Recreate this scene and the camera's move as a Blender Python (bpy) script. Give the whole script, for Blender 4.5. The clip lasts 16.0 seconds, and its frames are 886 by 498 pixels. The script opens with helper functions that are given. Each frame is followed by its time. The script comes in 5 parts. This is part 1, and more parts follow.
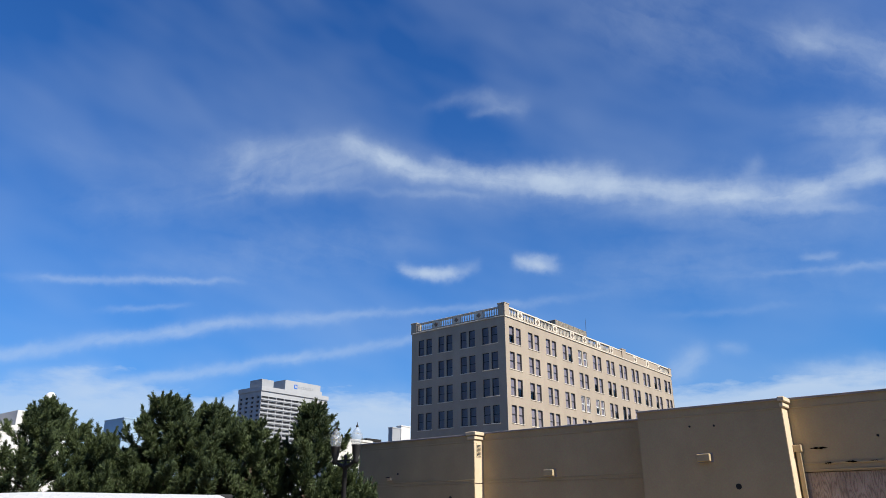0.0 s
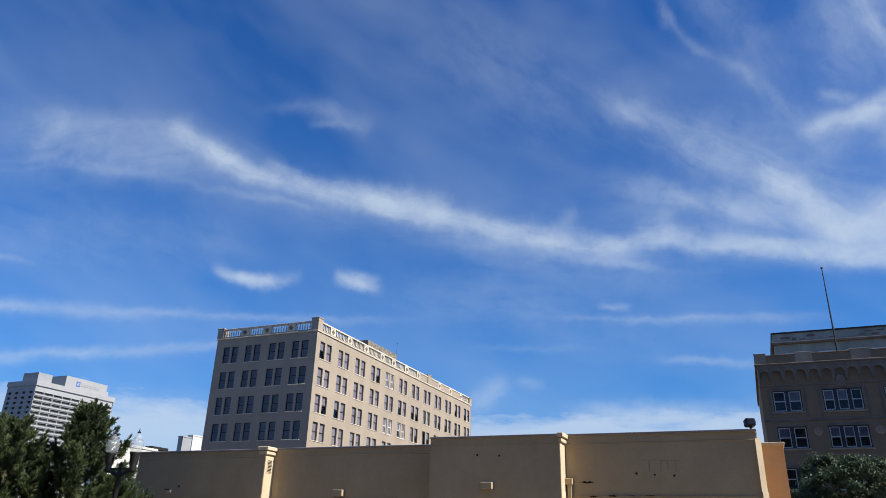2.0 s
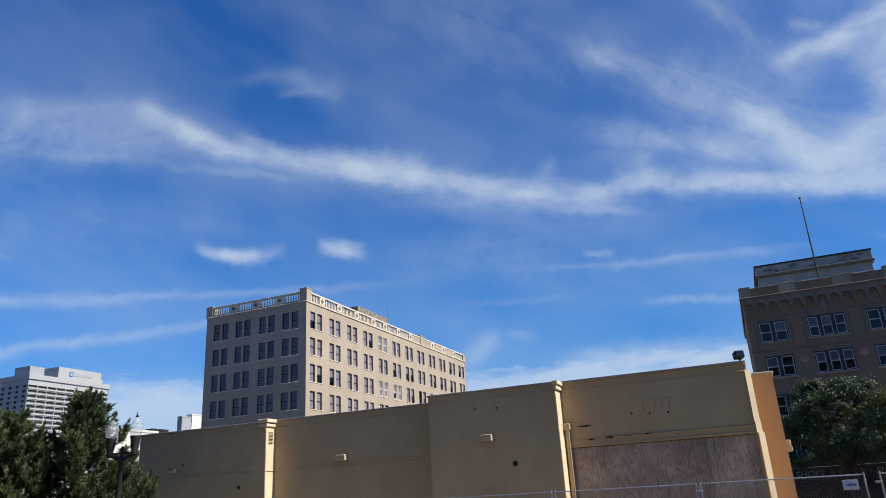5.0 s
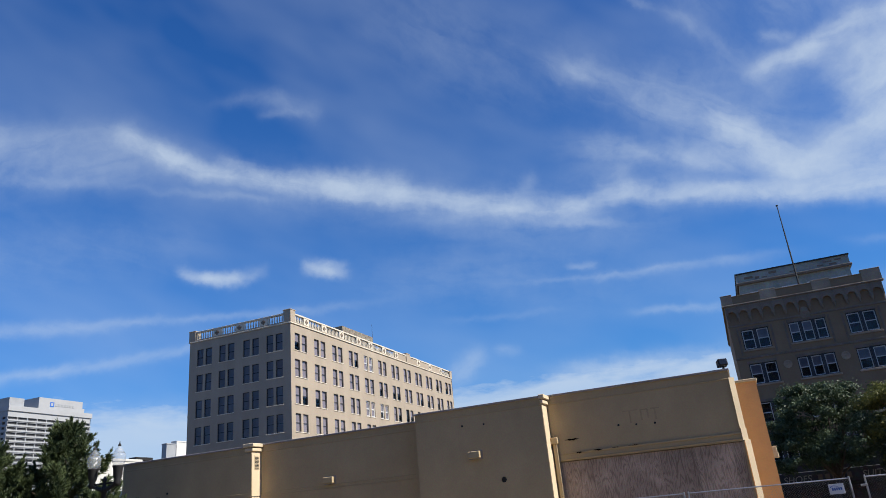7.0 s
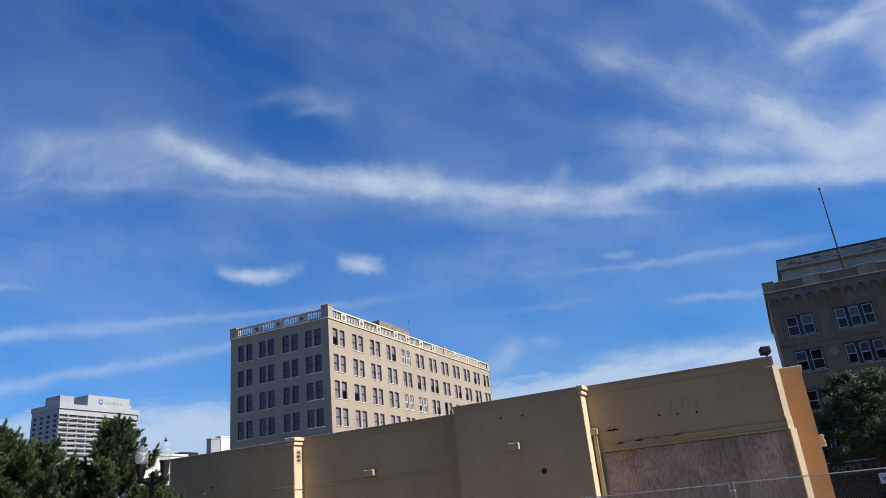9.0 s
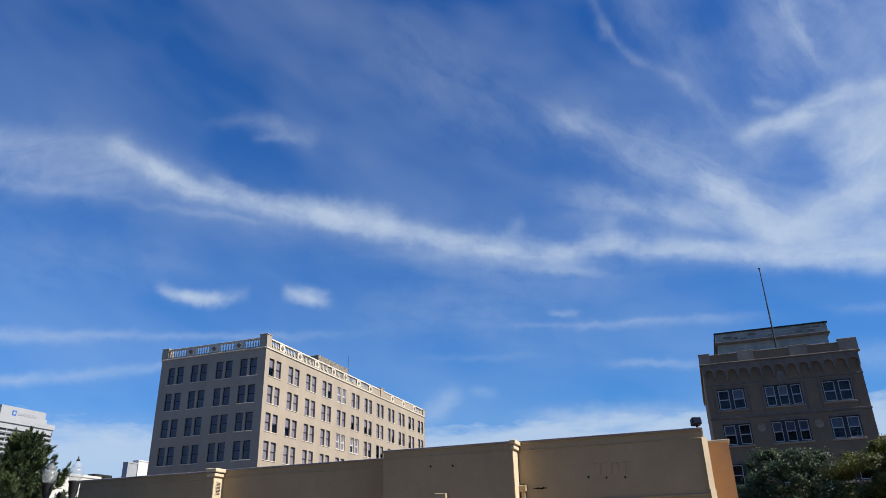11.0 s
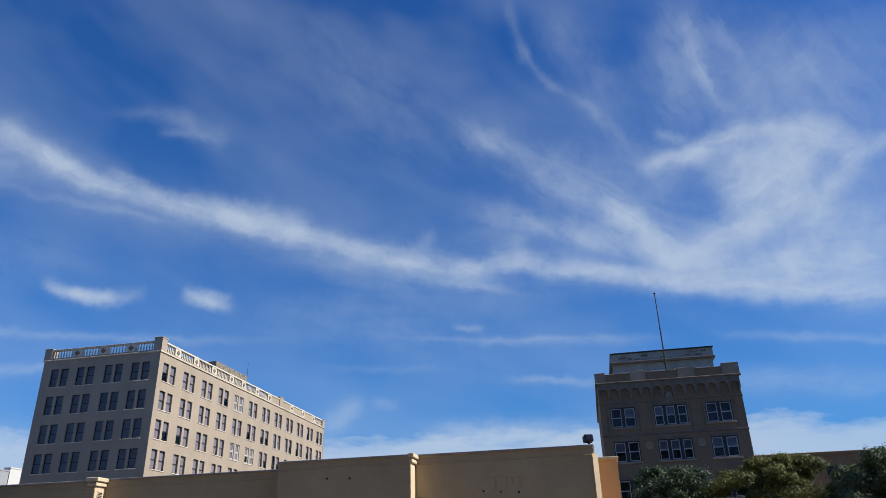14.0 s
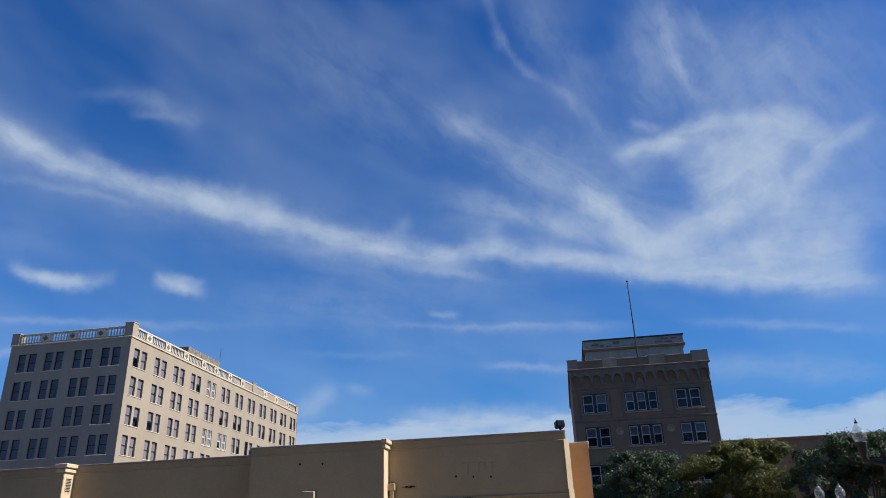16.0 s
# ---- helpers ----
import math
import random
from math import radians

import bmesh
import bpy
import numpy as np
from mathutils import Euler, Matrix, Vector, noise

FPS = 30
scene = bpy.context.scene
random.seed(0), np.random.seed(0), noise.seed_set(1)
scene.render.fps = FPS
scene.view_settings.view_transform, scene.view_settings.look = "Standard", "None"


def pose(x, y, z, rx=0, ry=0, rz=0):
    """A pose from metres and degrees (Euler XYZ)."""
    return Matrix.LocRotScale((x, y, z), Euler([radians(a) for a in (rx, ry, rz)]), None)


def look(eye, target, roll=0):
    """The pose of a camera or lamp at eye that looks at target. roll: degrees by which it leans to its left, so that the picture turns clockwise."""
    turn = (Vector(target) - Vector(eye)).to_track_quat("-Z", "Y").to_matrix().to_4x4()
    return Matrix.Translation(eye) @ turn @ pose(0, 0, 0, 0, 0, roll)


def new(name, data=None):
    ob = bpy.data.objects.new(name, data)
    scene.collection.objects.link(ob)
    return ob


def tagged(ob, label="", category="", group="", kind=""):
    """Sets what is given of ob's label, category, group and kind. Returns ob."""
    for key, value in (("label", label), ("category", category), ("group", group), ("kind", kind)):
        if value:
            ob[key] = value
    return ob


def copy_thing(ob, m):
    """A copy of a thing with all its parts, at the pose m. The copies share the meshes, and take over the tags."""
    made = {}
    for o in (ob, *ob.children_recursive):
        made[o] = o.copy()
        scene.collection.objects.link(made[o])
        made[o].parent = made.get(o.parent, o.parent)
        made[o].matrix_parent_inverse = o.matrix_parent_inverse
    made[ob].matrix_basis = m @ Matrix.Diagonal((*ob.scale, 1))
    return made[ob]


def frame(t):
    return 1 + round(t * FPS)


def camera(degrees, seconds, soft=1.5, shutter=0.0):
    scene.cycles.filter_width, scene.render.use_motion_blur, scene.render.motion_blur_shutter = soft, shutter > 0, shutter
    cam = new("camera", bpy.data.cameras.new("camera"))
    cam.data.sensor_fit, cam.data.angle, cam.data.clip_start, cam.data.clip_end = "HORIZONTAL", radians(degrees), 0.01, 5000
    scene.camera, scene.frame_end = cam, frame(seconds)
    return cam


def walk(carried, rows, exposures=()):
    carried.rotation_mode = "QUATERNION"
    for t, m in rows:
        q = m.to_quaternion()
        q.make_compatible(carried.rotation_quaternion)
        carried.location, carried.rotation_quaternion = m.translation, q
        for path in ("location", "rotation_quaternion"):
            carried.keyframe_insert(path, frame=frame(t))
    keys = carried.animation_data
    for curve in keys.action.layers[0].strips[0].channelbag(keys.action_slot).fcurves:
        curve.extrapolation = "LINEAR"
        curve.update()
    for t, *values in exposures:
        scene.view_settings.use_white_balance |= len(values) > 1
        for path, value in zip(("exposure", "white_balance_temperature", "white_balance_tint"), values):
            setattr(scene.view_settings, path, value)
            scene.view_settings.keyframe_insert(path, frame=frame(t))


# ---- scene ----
cam = camera(64.35, 16.0, soft=0.9)
walk(cam, [
    (0.0, pose(-0.321, 0.065, 1.856, 110.909, 0.130, 38.961)),
    (0.5, pose(-0.257, 0.050, 1.856, 112.770, 0.997, 36.010)),
    (1.0, pose(-0.182, 0.046, 1.857, 114.307, -0.587, 30.860)),
    (1.5, pose(-0.132, 0.073, 1.859, 114.225, -0.803, 27.250)),
    (2.0, pose(-0.100, 0.071, 1.858, 112.576, -1.641, 23.014)),
    (2.5, pose(-0.050, -0.003, 1.851, 110.715, -1.660, 18.668)),
    (3.0, pose(-0.020, -0.030, 1.846, 109.490, -1.442, 14.720)),
    (3.5, pose(-0.060, 0.033, 1.844, 108.686, 0.141, 14.436)),
    (4.0, pose(-0.124, 0.107, 1.844, 107.132, 2.130, 21.216)),
    (4.2, pose(-0.137, 0.123, 1.845, 107.489, 3.406, 23.374)),
    (6.3, pose(-0.088, 0.124, 1.854, 111.418, 2.935, 22.996)),
    (6.5, pose(-0.085, 0.125, 1.854, 111.062, 2.973, 22.892)),
    (7.0, pose(-0.072, 0.124, 1.853, 110.645, 5.175, 22.694)),
    (7.5, pose(-0.070, 0.119, 1.852, 110.858, 5.190, 23.905)),
    (8.0, pose(-0.075, 0.119, 1.852, 110.030, 5.742, 24.853)),
    (8.5, pose(-0.076, 0.130, 1.851, 109.763, 5.506, 25.561)),
    (8.7, pose(-0.075, 0.133, 1.851, 109.930, 5.641, 25.880)),
    (10.8, pose(-0.062, 0.185, 1.857, 113.628, 1.557, 21.083)),
    (11.0, pose(-0.061, 0.181, 1.856, 113.501, 1.414, 19.853)),
    (11.5, pose(-0.060, 0.158, 1.854, 113.059, 0.386, 18.239)),
    (12.0, pose(-0.057, 0.122, 1.852, 112.435, 0.392, 17.548)),
    (12.5, pose(-0.037, 0.070, 1.851, 111.519, 0.303, 15.335)),
    (13.0, pose(-0.014, 0.056, 1.851, 114.466, -0.048, 12.942)),
    (13.5, pose(-0.004, 0.070, 1.849, 114.596, 0.102, 12.045)),
    (14.0, pose(-0.003, 0.065, 1.848, 114.245, 1.533, 11.900)),
    (14.5, pose(0.001, 0.051, 1.847, 113.628, 2.159, 12.171)),
    (15.0, pose(0.014, 0.036, 1.847, 113.432, 1.668, 11.416)),
    (15.5, pose(0.023, 0.029, 1.846, 113.556, 1.859, 10.556)),
    (16.0, pose(0.024, 0.023, 1.846, 113.089, 1.892, 9.864)),
], exposures=[(0.0, 0.54), (4.2, 0.5), (8.7, 0.5), (12.0, 0.46), (14.0, 0.38), (16.0, 0.36)])

# ---- daylight: sky with cirrus, one sun ----
SUN_AZ, SUN_EL = 89.3, 42.0  # degrees from +y towards +x, and above the horizon
world = bpy.data.worlds.new("sky")
scene.world = world
world.use_nodes = True
wn, wl = world.node_tree.nodes, world.node_tree.links
wn.clear()


def wmath(op, a, b=None, c=None, clamp=False):
    n = wn.new("ShaderNodeMath")
    n.operation, n.use_clamp = op, clamp
    for i, v in enumerate((a, b, c)):
        if v is None:
            continue
        if isinstance(v, (int, float)):
            n.inputs[i].default_value = v
        else:
            wl.new(v, n.inputs[i])
    return n.outputs[0]


def wnoise(vec, scale, detail, rough=0.55, distort=0.0):
    n = wn.new("ShaderNodeTexNoise")
    n.inputs["Scale"].default_value, n.inputs["Detail"].default_value = scale, detail
    n.inputs["Roughness"].default_value, n.inputs["Distortion"].default_value = rough, distort
    wl.new(vec, n.inputs["Vector"])
    return n


def wcombine(x, y, z=0.0):
    n = wn.new("ShaderNodeCombineXYZ")
    for i, v in enumerate((x, y, z)):
        if isinstance(v, (int, float)):
            n.inputs[i].default_value = v
        else:
            wl.new(v, n.inputs[i])
    return n.outputs[0]


sky = wn.new("ShaderNodeTexSky")
sky.sky_type, sky.sun_disc = "NISHITA", False
sky.sun_elevation, sky.sun_rotation = radians(SUN_EL), radians(SUN_AZ)
sky.air_density, sky.dust_density, sky.ozone_density, sky.altitude = 1.0, 0.1, 3.0, 200
coord = wn.new("ShaderNodeTexCoord")
parts = wn.new("ShaderNodeSeparateXYZ")
wl.new(coord.outputs["Generated"], parts.inputs[0])
az0 = wmath("MULTIPLY", wmath("ARCTAN2", parts.outputs[0], parts.outputs[1]), 180 / math.pi)
el0 = wmath("MULTIPLY", wmath("ARCSINE", parts.outputs[2]), 180 / math.pi)
# the air stirs the streaks: a slow and a fine displacement, in degrees
flat = wcombine(az0, el0)
slow = wn.new("ShaderNodeSeparateColor")
wl.new(wnoise(flat, 0.16, 3).outputs["Color"], slow.inputs[0])
fine = wn.new("ShaderNodeSeparateColor")
wl.new(wnoise(flat, 0.55, 7, 0.62).outputs["Color"], fine.inputs[0])


def stirred(base, i, a, b):
    u = wmath("MULTIPLY_ADD", wmath("SUBTRACT", slow.outputs[i], 0.5), a, base)
    return wmath("MULTIPLY_ADD", wmath("SUBTRACT", fine.outputs[i], 0.5), b, u)


az, el = stirred(az0, 0, 1.6, 1.5), stirred(el0, 1, 0.9, 0.9)
here = wcombine(az, el)
families = {}  # streaks summed by the way their fibres lie


def streak(a, e, turn, half, width, amount, bend=0.0):
    """A streak of cirrus round azimuth a, elevation e (degrees), turned, bent, with soft sides and ends."""
    c, s, k = math.cos(radians(turn)), math.sin(radians(turn)), math.cos(radians(e))
    along = wn.new("ShaderNodeVectorMath")
    along.operation = "DOT_PRODUCT"
    along.inputs[1].default_value = (k * c, s, 0)
    wl.new(here, along.inputs[0])
    across = wn.new("ShaderNodeVectorMath")
    across.operation = "DOT_PRODUCT"
    across.inputs[1].default_value = (-k * s, c, 0)
    wl.new(here, across.inputs[0])
    u = wmath("SUBTRACT", along.outputs["Value"], a * k * c + e * s)
    v = wmath("SUBTRACT", across.outputs["Value"], -a * k * s + e * c)
    u2 = wmath("MULTIPLY", u, u)
    v = wmath("MULTIPLY_ADD", u2, -bend, v)
    q = wmath("MULTIPLY", wmath("MULTIPLY", v, v), 1 / width ** 2)
    q = wmath("MULTIPLY_ADD", wmath("MULTIPLY", u2, u2), 1 / half ** 4, q)
    g = wmath("MULTIPLY", wmath("EXPONENT", wmath("MULTIPLY", q, -1.0)), amount)
    way = min((-8, -35, -66, 24), key=lambda w: min(abs(turn - w), 180 - abs(turn - w)))
    families[way] = wmath("ADD", families[way], g) if way in families else g


# the long bright band
streak(-52.2, 26.8, 10, 6.3, 2.05, 0.21)
streak(-52.7, 28.5, 12, 5.0, 0.89, 0.09)
streak(-53.0, 25.2, 8, 3.7, 0.44, 0.12)
streak(-56.6, 26.4, 58, 2.0, 0.53, 0.10)
streak(-44.5, 28.2, -19, 3.5, 0.76, 0.50)
streak(-44.0, 28.1, -12, 2.1, 0.49, 0.25)
streak(-38.0, 26.9, -6, 3.7, 0.62, 0.48)
streak(-37.3, 27.5, -15, 2.1, 0.40, 0.25)
streak(-31.0, 26.2, -7, 3.8, 0.80, 0.48)
streak(-28.0, 26.8, -4, 3.7, 0.67, 0.22)
streak(-27.1, 25.7, -9, 3.5, 0.85, 0.44)
streak(-19.9, 24.4, -12, 4.9, 0.80, 0.44)
streak(-12.2, 22.9, -10, 4.1, 0.89, 0.42)
streak(-6.6, 22.8, 7, 2.7, 0.67, 0.36)
streak(-0.2, 21.9, -14, 5.1, 0.67, 0.46)
streak(-13.0, 24.8, 40, 1.5, 0.53, 0.08)
streak(-9.5, 21.4, -10, 3.9, 0.36, 0.18)
streak(-17.4, 22.8, -12, 5.5, 1.33, 0.12)
streak(-40.9, 25.4, -2, 5.6, 0.31, 0.10)
streak(-5.5, 24.3, 15, 1.6, 0.71, 0.10)
# the great wisp: lower hem and body, arms, bright knot, hook and uprights
streak(8.2, 19.9, -14, 5.4, 0.67, 0.59)
streak(17.4, 17.7, -14, 5.7, 0.76, 0.59)
streak(12.5, 20.6, -13, 4.9, 1.33, 0.56)
streak(19.6, 19.0, -17, 3.7, 1.87, 0.46)
streak(6.7, 23.7, -49, 4.0, 1.29, 0.49)
streak(1.1, 27.9, -38, 4.5, 1.60, 0.19)
streak(-5.1, 31.9, -33, 4.3, 1.33, 0.10)
streak(-6.4, 32.6, -40, 1.4, 0.40, 0.13)
streak(4.0, 23.4, -23, 5.0, 1.16, 0.22)
streak(-4.3, 26.3, -20, 5.0, 1.07, 0.10)
streak(-0.4, 24.6, -27, 3.5, 0.44, 0.16)
streak(16.9, 26.9, 15, 3.6, 1.96, 0.59)
streak(16.6, 23.9, 19, 3.2, 1.60, 0.46)
streak(12.9, 22.9, 15, 2.7, 1.11, 0.43)
streak(9.7, 29.3, 3, 2.4, 0.67, 0.38)
streak(13.4, 29.7, 8, 2.2, 0.76, 0.38)
streak(17.8, 29.8, -12, 3.0, 0.71, 0.33)
streak(9.7, 31.0, -23, 1.1, 0.40, 0.16)
streak(21.3, 24.6, 43, 2.8, 0.76, 0.38)
streak(24.4, 26.5, 18, 2.1, 0.62, 0.22)
streak(21.8, 28.2, -44, 1.9, 0.98, 0.33)
streak(21.0, 21.3, -7, 3.8, 1.87, 0.31)
streak(14.3, 33.5, -64, 2.3, 0.62, 0.16)
streak(13.3, 36.9, -89, 2.5, 0.67, 0.10)
streak(11.8, 36.2, 79, 4.8, 2.14, 0.12)
streak(16.3, 37.0, -74, 1.8, 0.44, 0.10)
streak(19.4, 33.6, 42, 3.5, 2.67, 0.10)
streak(-2.9, 41.0, -79, 2.5, 0.40, 0.06)
streak(-1.4, 38.0, -55, 2.2, 0.44, 0.07)
streak(1.7, 35.4, -41, 2.7, 0.49, 0.08)
streak(4.6, 32.9, -55, 2.3, 0.53, 0.07)
streak(3.2, 37.6, -60, 4.9, 1.78, 0.09)
streak(7.2, 29.4, -56, 3.0, 1.78, 0.08)
streak(12.5, 28.7, -9, 3.8, 1.51, 0.16)
# small puffs, wisps and flecks
streak(-41.1, 19.1, -14, 1.5, 0.40, 0.42)
streak(-39.2, 18.8, -1, 1.6, 0.44, 0.50)
streak(-37.2, 19.3, 18, 1.3, 0.44, 0.18)
streak(-31.5, 19.7, -12, 1.4, 0.49, 0.45)
streak(-30.3, 19.4, -9, 1.3, 0.44, 0.38)
streak(-30.0, 20.0, -1, 1.0, 0.31, 0.18)
streak(-33.5, 32.4, -16, 2.2, 0.80, 0.10)
streak(-37.3, 32.8, 10, 2.6, 0.49, 0.07)
streak(-34.5, 31.8, 6, 1.5, 0.36, 0.09)
streak(-9.2, 17.8, -12, 1.2, 0.27, 0.17)
streak(-5.1, 32.8, -45, 1.7, 0.80, 0.06)
streak(-4.8, 26.5, -29, 2.2, 0.98, 0.12)
# thin trails low down
streak(-67.2, 16.5, 8, 4.5, 0.27, 0.17)
streak(-60.0, 17.2, 5, 4.1, 0.22, 0.17)
streak(-68.7, 11.3, 13, 5.5, 0.49, 0.22)
streak(-60.3, 13.3, 14, 5.0, 0.49, 0.26)
streak(-51.8, 14.8, 7, 5.4, 0.44, 0.22)
streak(-38.5, 16.0, 4, 10.1, 0.31, 0.14)
streak(-62.0, 9.6, 14, 4.1, 0.40, 0.20)
streak(-54.8, 11.1, 11, 5.0, 0.40, 0.22)
streak(-46.2, 12.7, 10, 5.6, 0.40, 0.18)
streak(-67.7, 9.6, 8, 3.4, 0.53, 0.20)
streak(-62.7, 14.9, 11, 2.9, 0.22, 0.12)
streak(-2.0, 13.1, -7, 3.5, 0.31, 0.17)
streak(-1.1, 16.3, -4, 6.8, 0.40, 0.10)
streak(16.5, 11.3, -11, 5.8, 0.89, 0.16)
streak(-6.0, 16.7, -3, 8.3, 0.22, 0.08)
streak(17.2, 14.3, -12, 5.8, 0.31, 0.12)
streak(-16.3, 14.7, -2, 4.3, 0.27, 0.06)
streak(-19.8, 10.9, 38, 1.9, 0.89, 0.22)
streak(-16.0, 11.9, -4, 1.1, 0.44, 0.12)
streak(-5.2, 9.3, -1, 7.0, 0.89, 0.30)
streak(-8.5, 9.5, -4, 3.1, 0.71, 0.26)
streak(-64.4, 7.6, 11, 6.6, 1.33, 0.16)
streak(-44.7, 7.9, 5, 4.5, 1.33, 0.26)
# milky veils
streak(-63.0, 22.7, 15, 6.4, 1.87, 0.07)
streak(-49.8, 20.7, 7, 8.4, 2.45, 0.08)
streak(-60.0, 18.3, 7, 6.4, 1.33, 0.05)
streak(-13.3, 34.4, -22, 11.7, 3.34, 0.05)
streak(-15.8, 19.0, 3, 10.9, 2.23, 0.06)
streak(-17.9, 37.1, -45, 7.5, 3.11, 0.03)
streak(5.7, 26.4, -39, 7.2, 3.34, 0.13)
streak(18.3, 25.7, -29, 4.3, 4.23, 0.15)
streak(15.2, 33.5, -62, 6.3, 4.23, 0.09)
streak(-34.4, 26.0, -7, 9.5, 2.14, 0.09)
streak(-13.0, 23.1, -9, 13.1, 2.23, 0.10)
streak(-1.8, 23.9, -21, 6.8, 1.78, 0.08)
streak(24.2, 29.2, -82, 6.9, 4.00, 0.12)
streak(-14.4, 16.9, -10, 13.9, 2.00, 0.05)
streak(-65.6, 25.7, 3, 7.1, 1.78, 0.03)

# long fibres inside the streaks, drawn out along each family of them
cotton = wnoise(here, 0.34, 7, 0.62).outputs["Fac"]
density = None
for turn, amount in families.items():
    c, si = math.cos(radians(turn)), math.sin(radians(turn))
    along = wmath("MULTIPLY_ADD", az, 0.92 * c, wmath("MULTIPLY", el, si))
    across = wmath("MULTIPLY_ADD", az, -0.92 * si, wmath("MULTIPLY", el, c))
    fibre = wnoise(wcombine(wmath("MULTIPLY", along, 0.17), wmath("MULTIPLY", across, 0.75), turn), 1.0, 7, 0.58, 0.6).outputs["Fac"]
    grain = wmath("MAXIMUM", wmath("ADD", wmath("MULTIPLY_ADD", fibre, 1.7, -0.72), wmath("MULTIPLY", cotton, 1.75)), 0.15)
    d = wmath("MULTIPLY", amount, grain)
    density = d if density is None else wmath("ADD", density, d)
# the bank of cloud over the horizon
ragged = wnoise(wcombine(wmath("MULTIPLY", az0, 0.13), wmath("MULTIPLY", el0, 0.42)), 1.0, 8, 0.58).outputs["Fac"]
top = wmath("MULTIPLY_ADD", ragged, 5.2, 6.8)
bank = wmath("MULTIPLY", wmath("SUBTRACT", top, el0), 0.85, clamp=True)
bank = wmath("MULTIPLY", bank, wmath("MULTIPLY_ADD", ragged, 0.7, 0.45))
off_axis = wmath("MULTIPLY", wmath("ADD", az0, 12.0), 1 / 72)
front_side = wmath("EXPONENT", wmath("MULTIPLY", wmath("POWER", wmath("ABSOLUTE", off_axis), 4.0), -1.0))
density = wmath("ADD", density, wmath("MULTIPLY", wmath("MULTIPLY", bank, front_side), 0.95))
soft = wnoise(wcombine(wmath("MULTIPLY", az0, 0.05), wmath("MULTIPLY_ADD", az0, 0.03, wmath("MULTIPLY", el0, 0.11))), 1.0, 3, 0.5).outputs["Fac"]
thin = wmath("MULTIPLY_ADD", soft, 0.5, -0.21, clamp=True)
density = wmath("ADD", density, wmath("MULTIPLY", thin, 0.8))
haze = wmath("MULTIPLY", wmath("EXPONENT", wmath("MULTIPLY", wmath("MAXIMUM", el0, 0.0), -1 / 14)), 0.85)
density = wmath("SUBTRACT", 0.92, wmath("MULTIPLY", wmath("EXPONENT", wmath("MULTIPLY", wmath("MAXIMUM", density, 0.0), -1.5)), 0.92))
mix = wn.new("ShaderNodeMix")
mix.data_type = "RGBA"
wl.new(density, mix.inputs["Factor"])
deep = wn.new("ShaderNodeHueSaturation")
deep.inputs["Saturation"].default_value = 1.22
wl.new(sky.outputs[0], deep.inputs["Color"])
cool = wn.new("ShaderNodeMix")
cool.data_type, cool.blend_type = "RGBA", "MULTIPLY"
cool.inputs["Factor"].default_value = 1.0
cool.inputs["B"].default_value = (0.55, 1.03, 1.64, 1.0)
wl.new(deep.outputs[0], cool.inputs["A"])
air = wn.new("ShaderNodeMix")
air.data_type = "RGBA"
air.inputs["B"].default_value = (1.35, 4.1, 8.6, 1.0)
wl.new(haze, air.inputs["Factor"])
wl.new(cool.outputs["Result"], air.inputs["A"])
wl.new(air.outputs["Result"], mix.inputs["A"])
mix.inputs["B"].default_value = (7.4, 8.7, 10.2, 1.0)
bg = wn.new("ShaderNodeBackground")
bg.inputs["Strength"].default_value = 0.0575
wl.new(mix.outputs["Result"], bg.inputs["Color"])
out = wn.new("ShaderNodeOutputWorld")
wl.new(bg.outputs[0], out.inputs[0])

lamp = bpy.data.lights.new("sun", "SUN")
lamp.energy, lamp.angle, lamp.color = 5.0, radians(0.53), (1.0, 0.95, 0.86)
sun = new("sun", lamp)
away = Vector((math.sin(radians(SUN_AZ)) * math.cos(radians(SUN_EL)), math.cos(radians(SUN_AZ)) * math.cos(radians(SUN_EL)), math.sin(radians(SUN_EL))))
sun.matrix_world = look(away * 200, (0, 0, 0))

# ---- materials ----


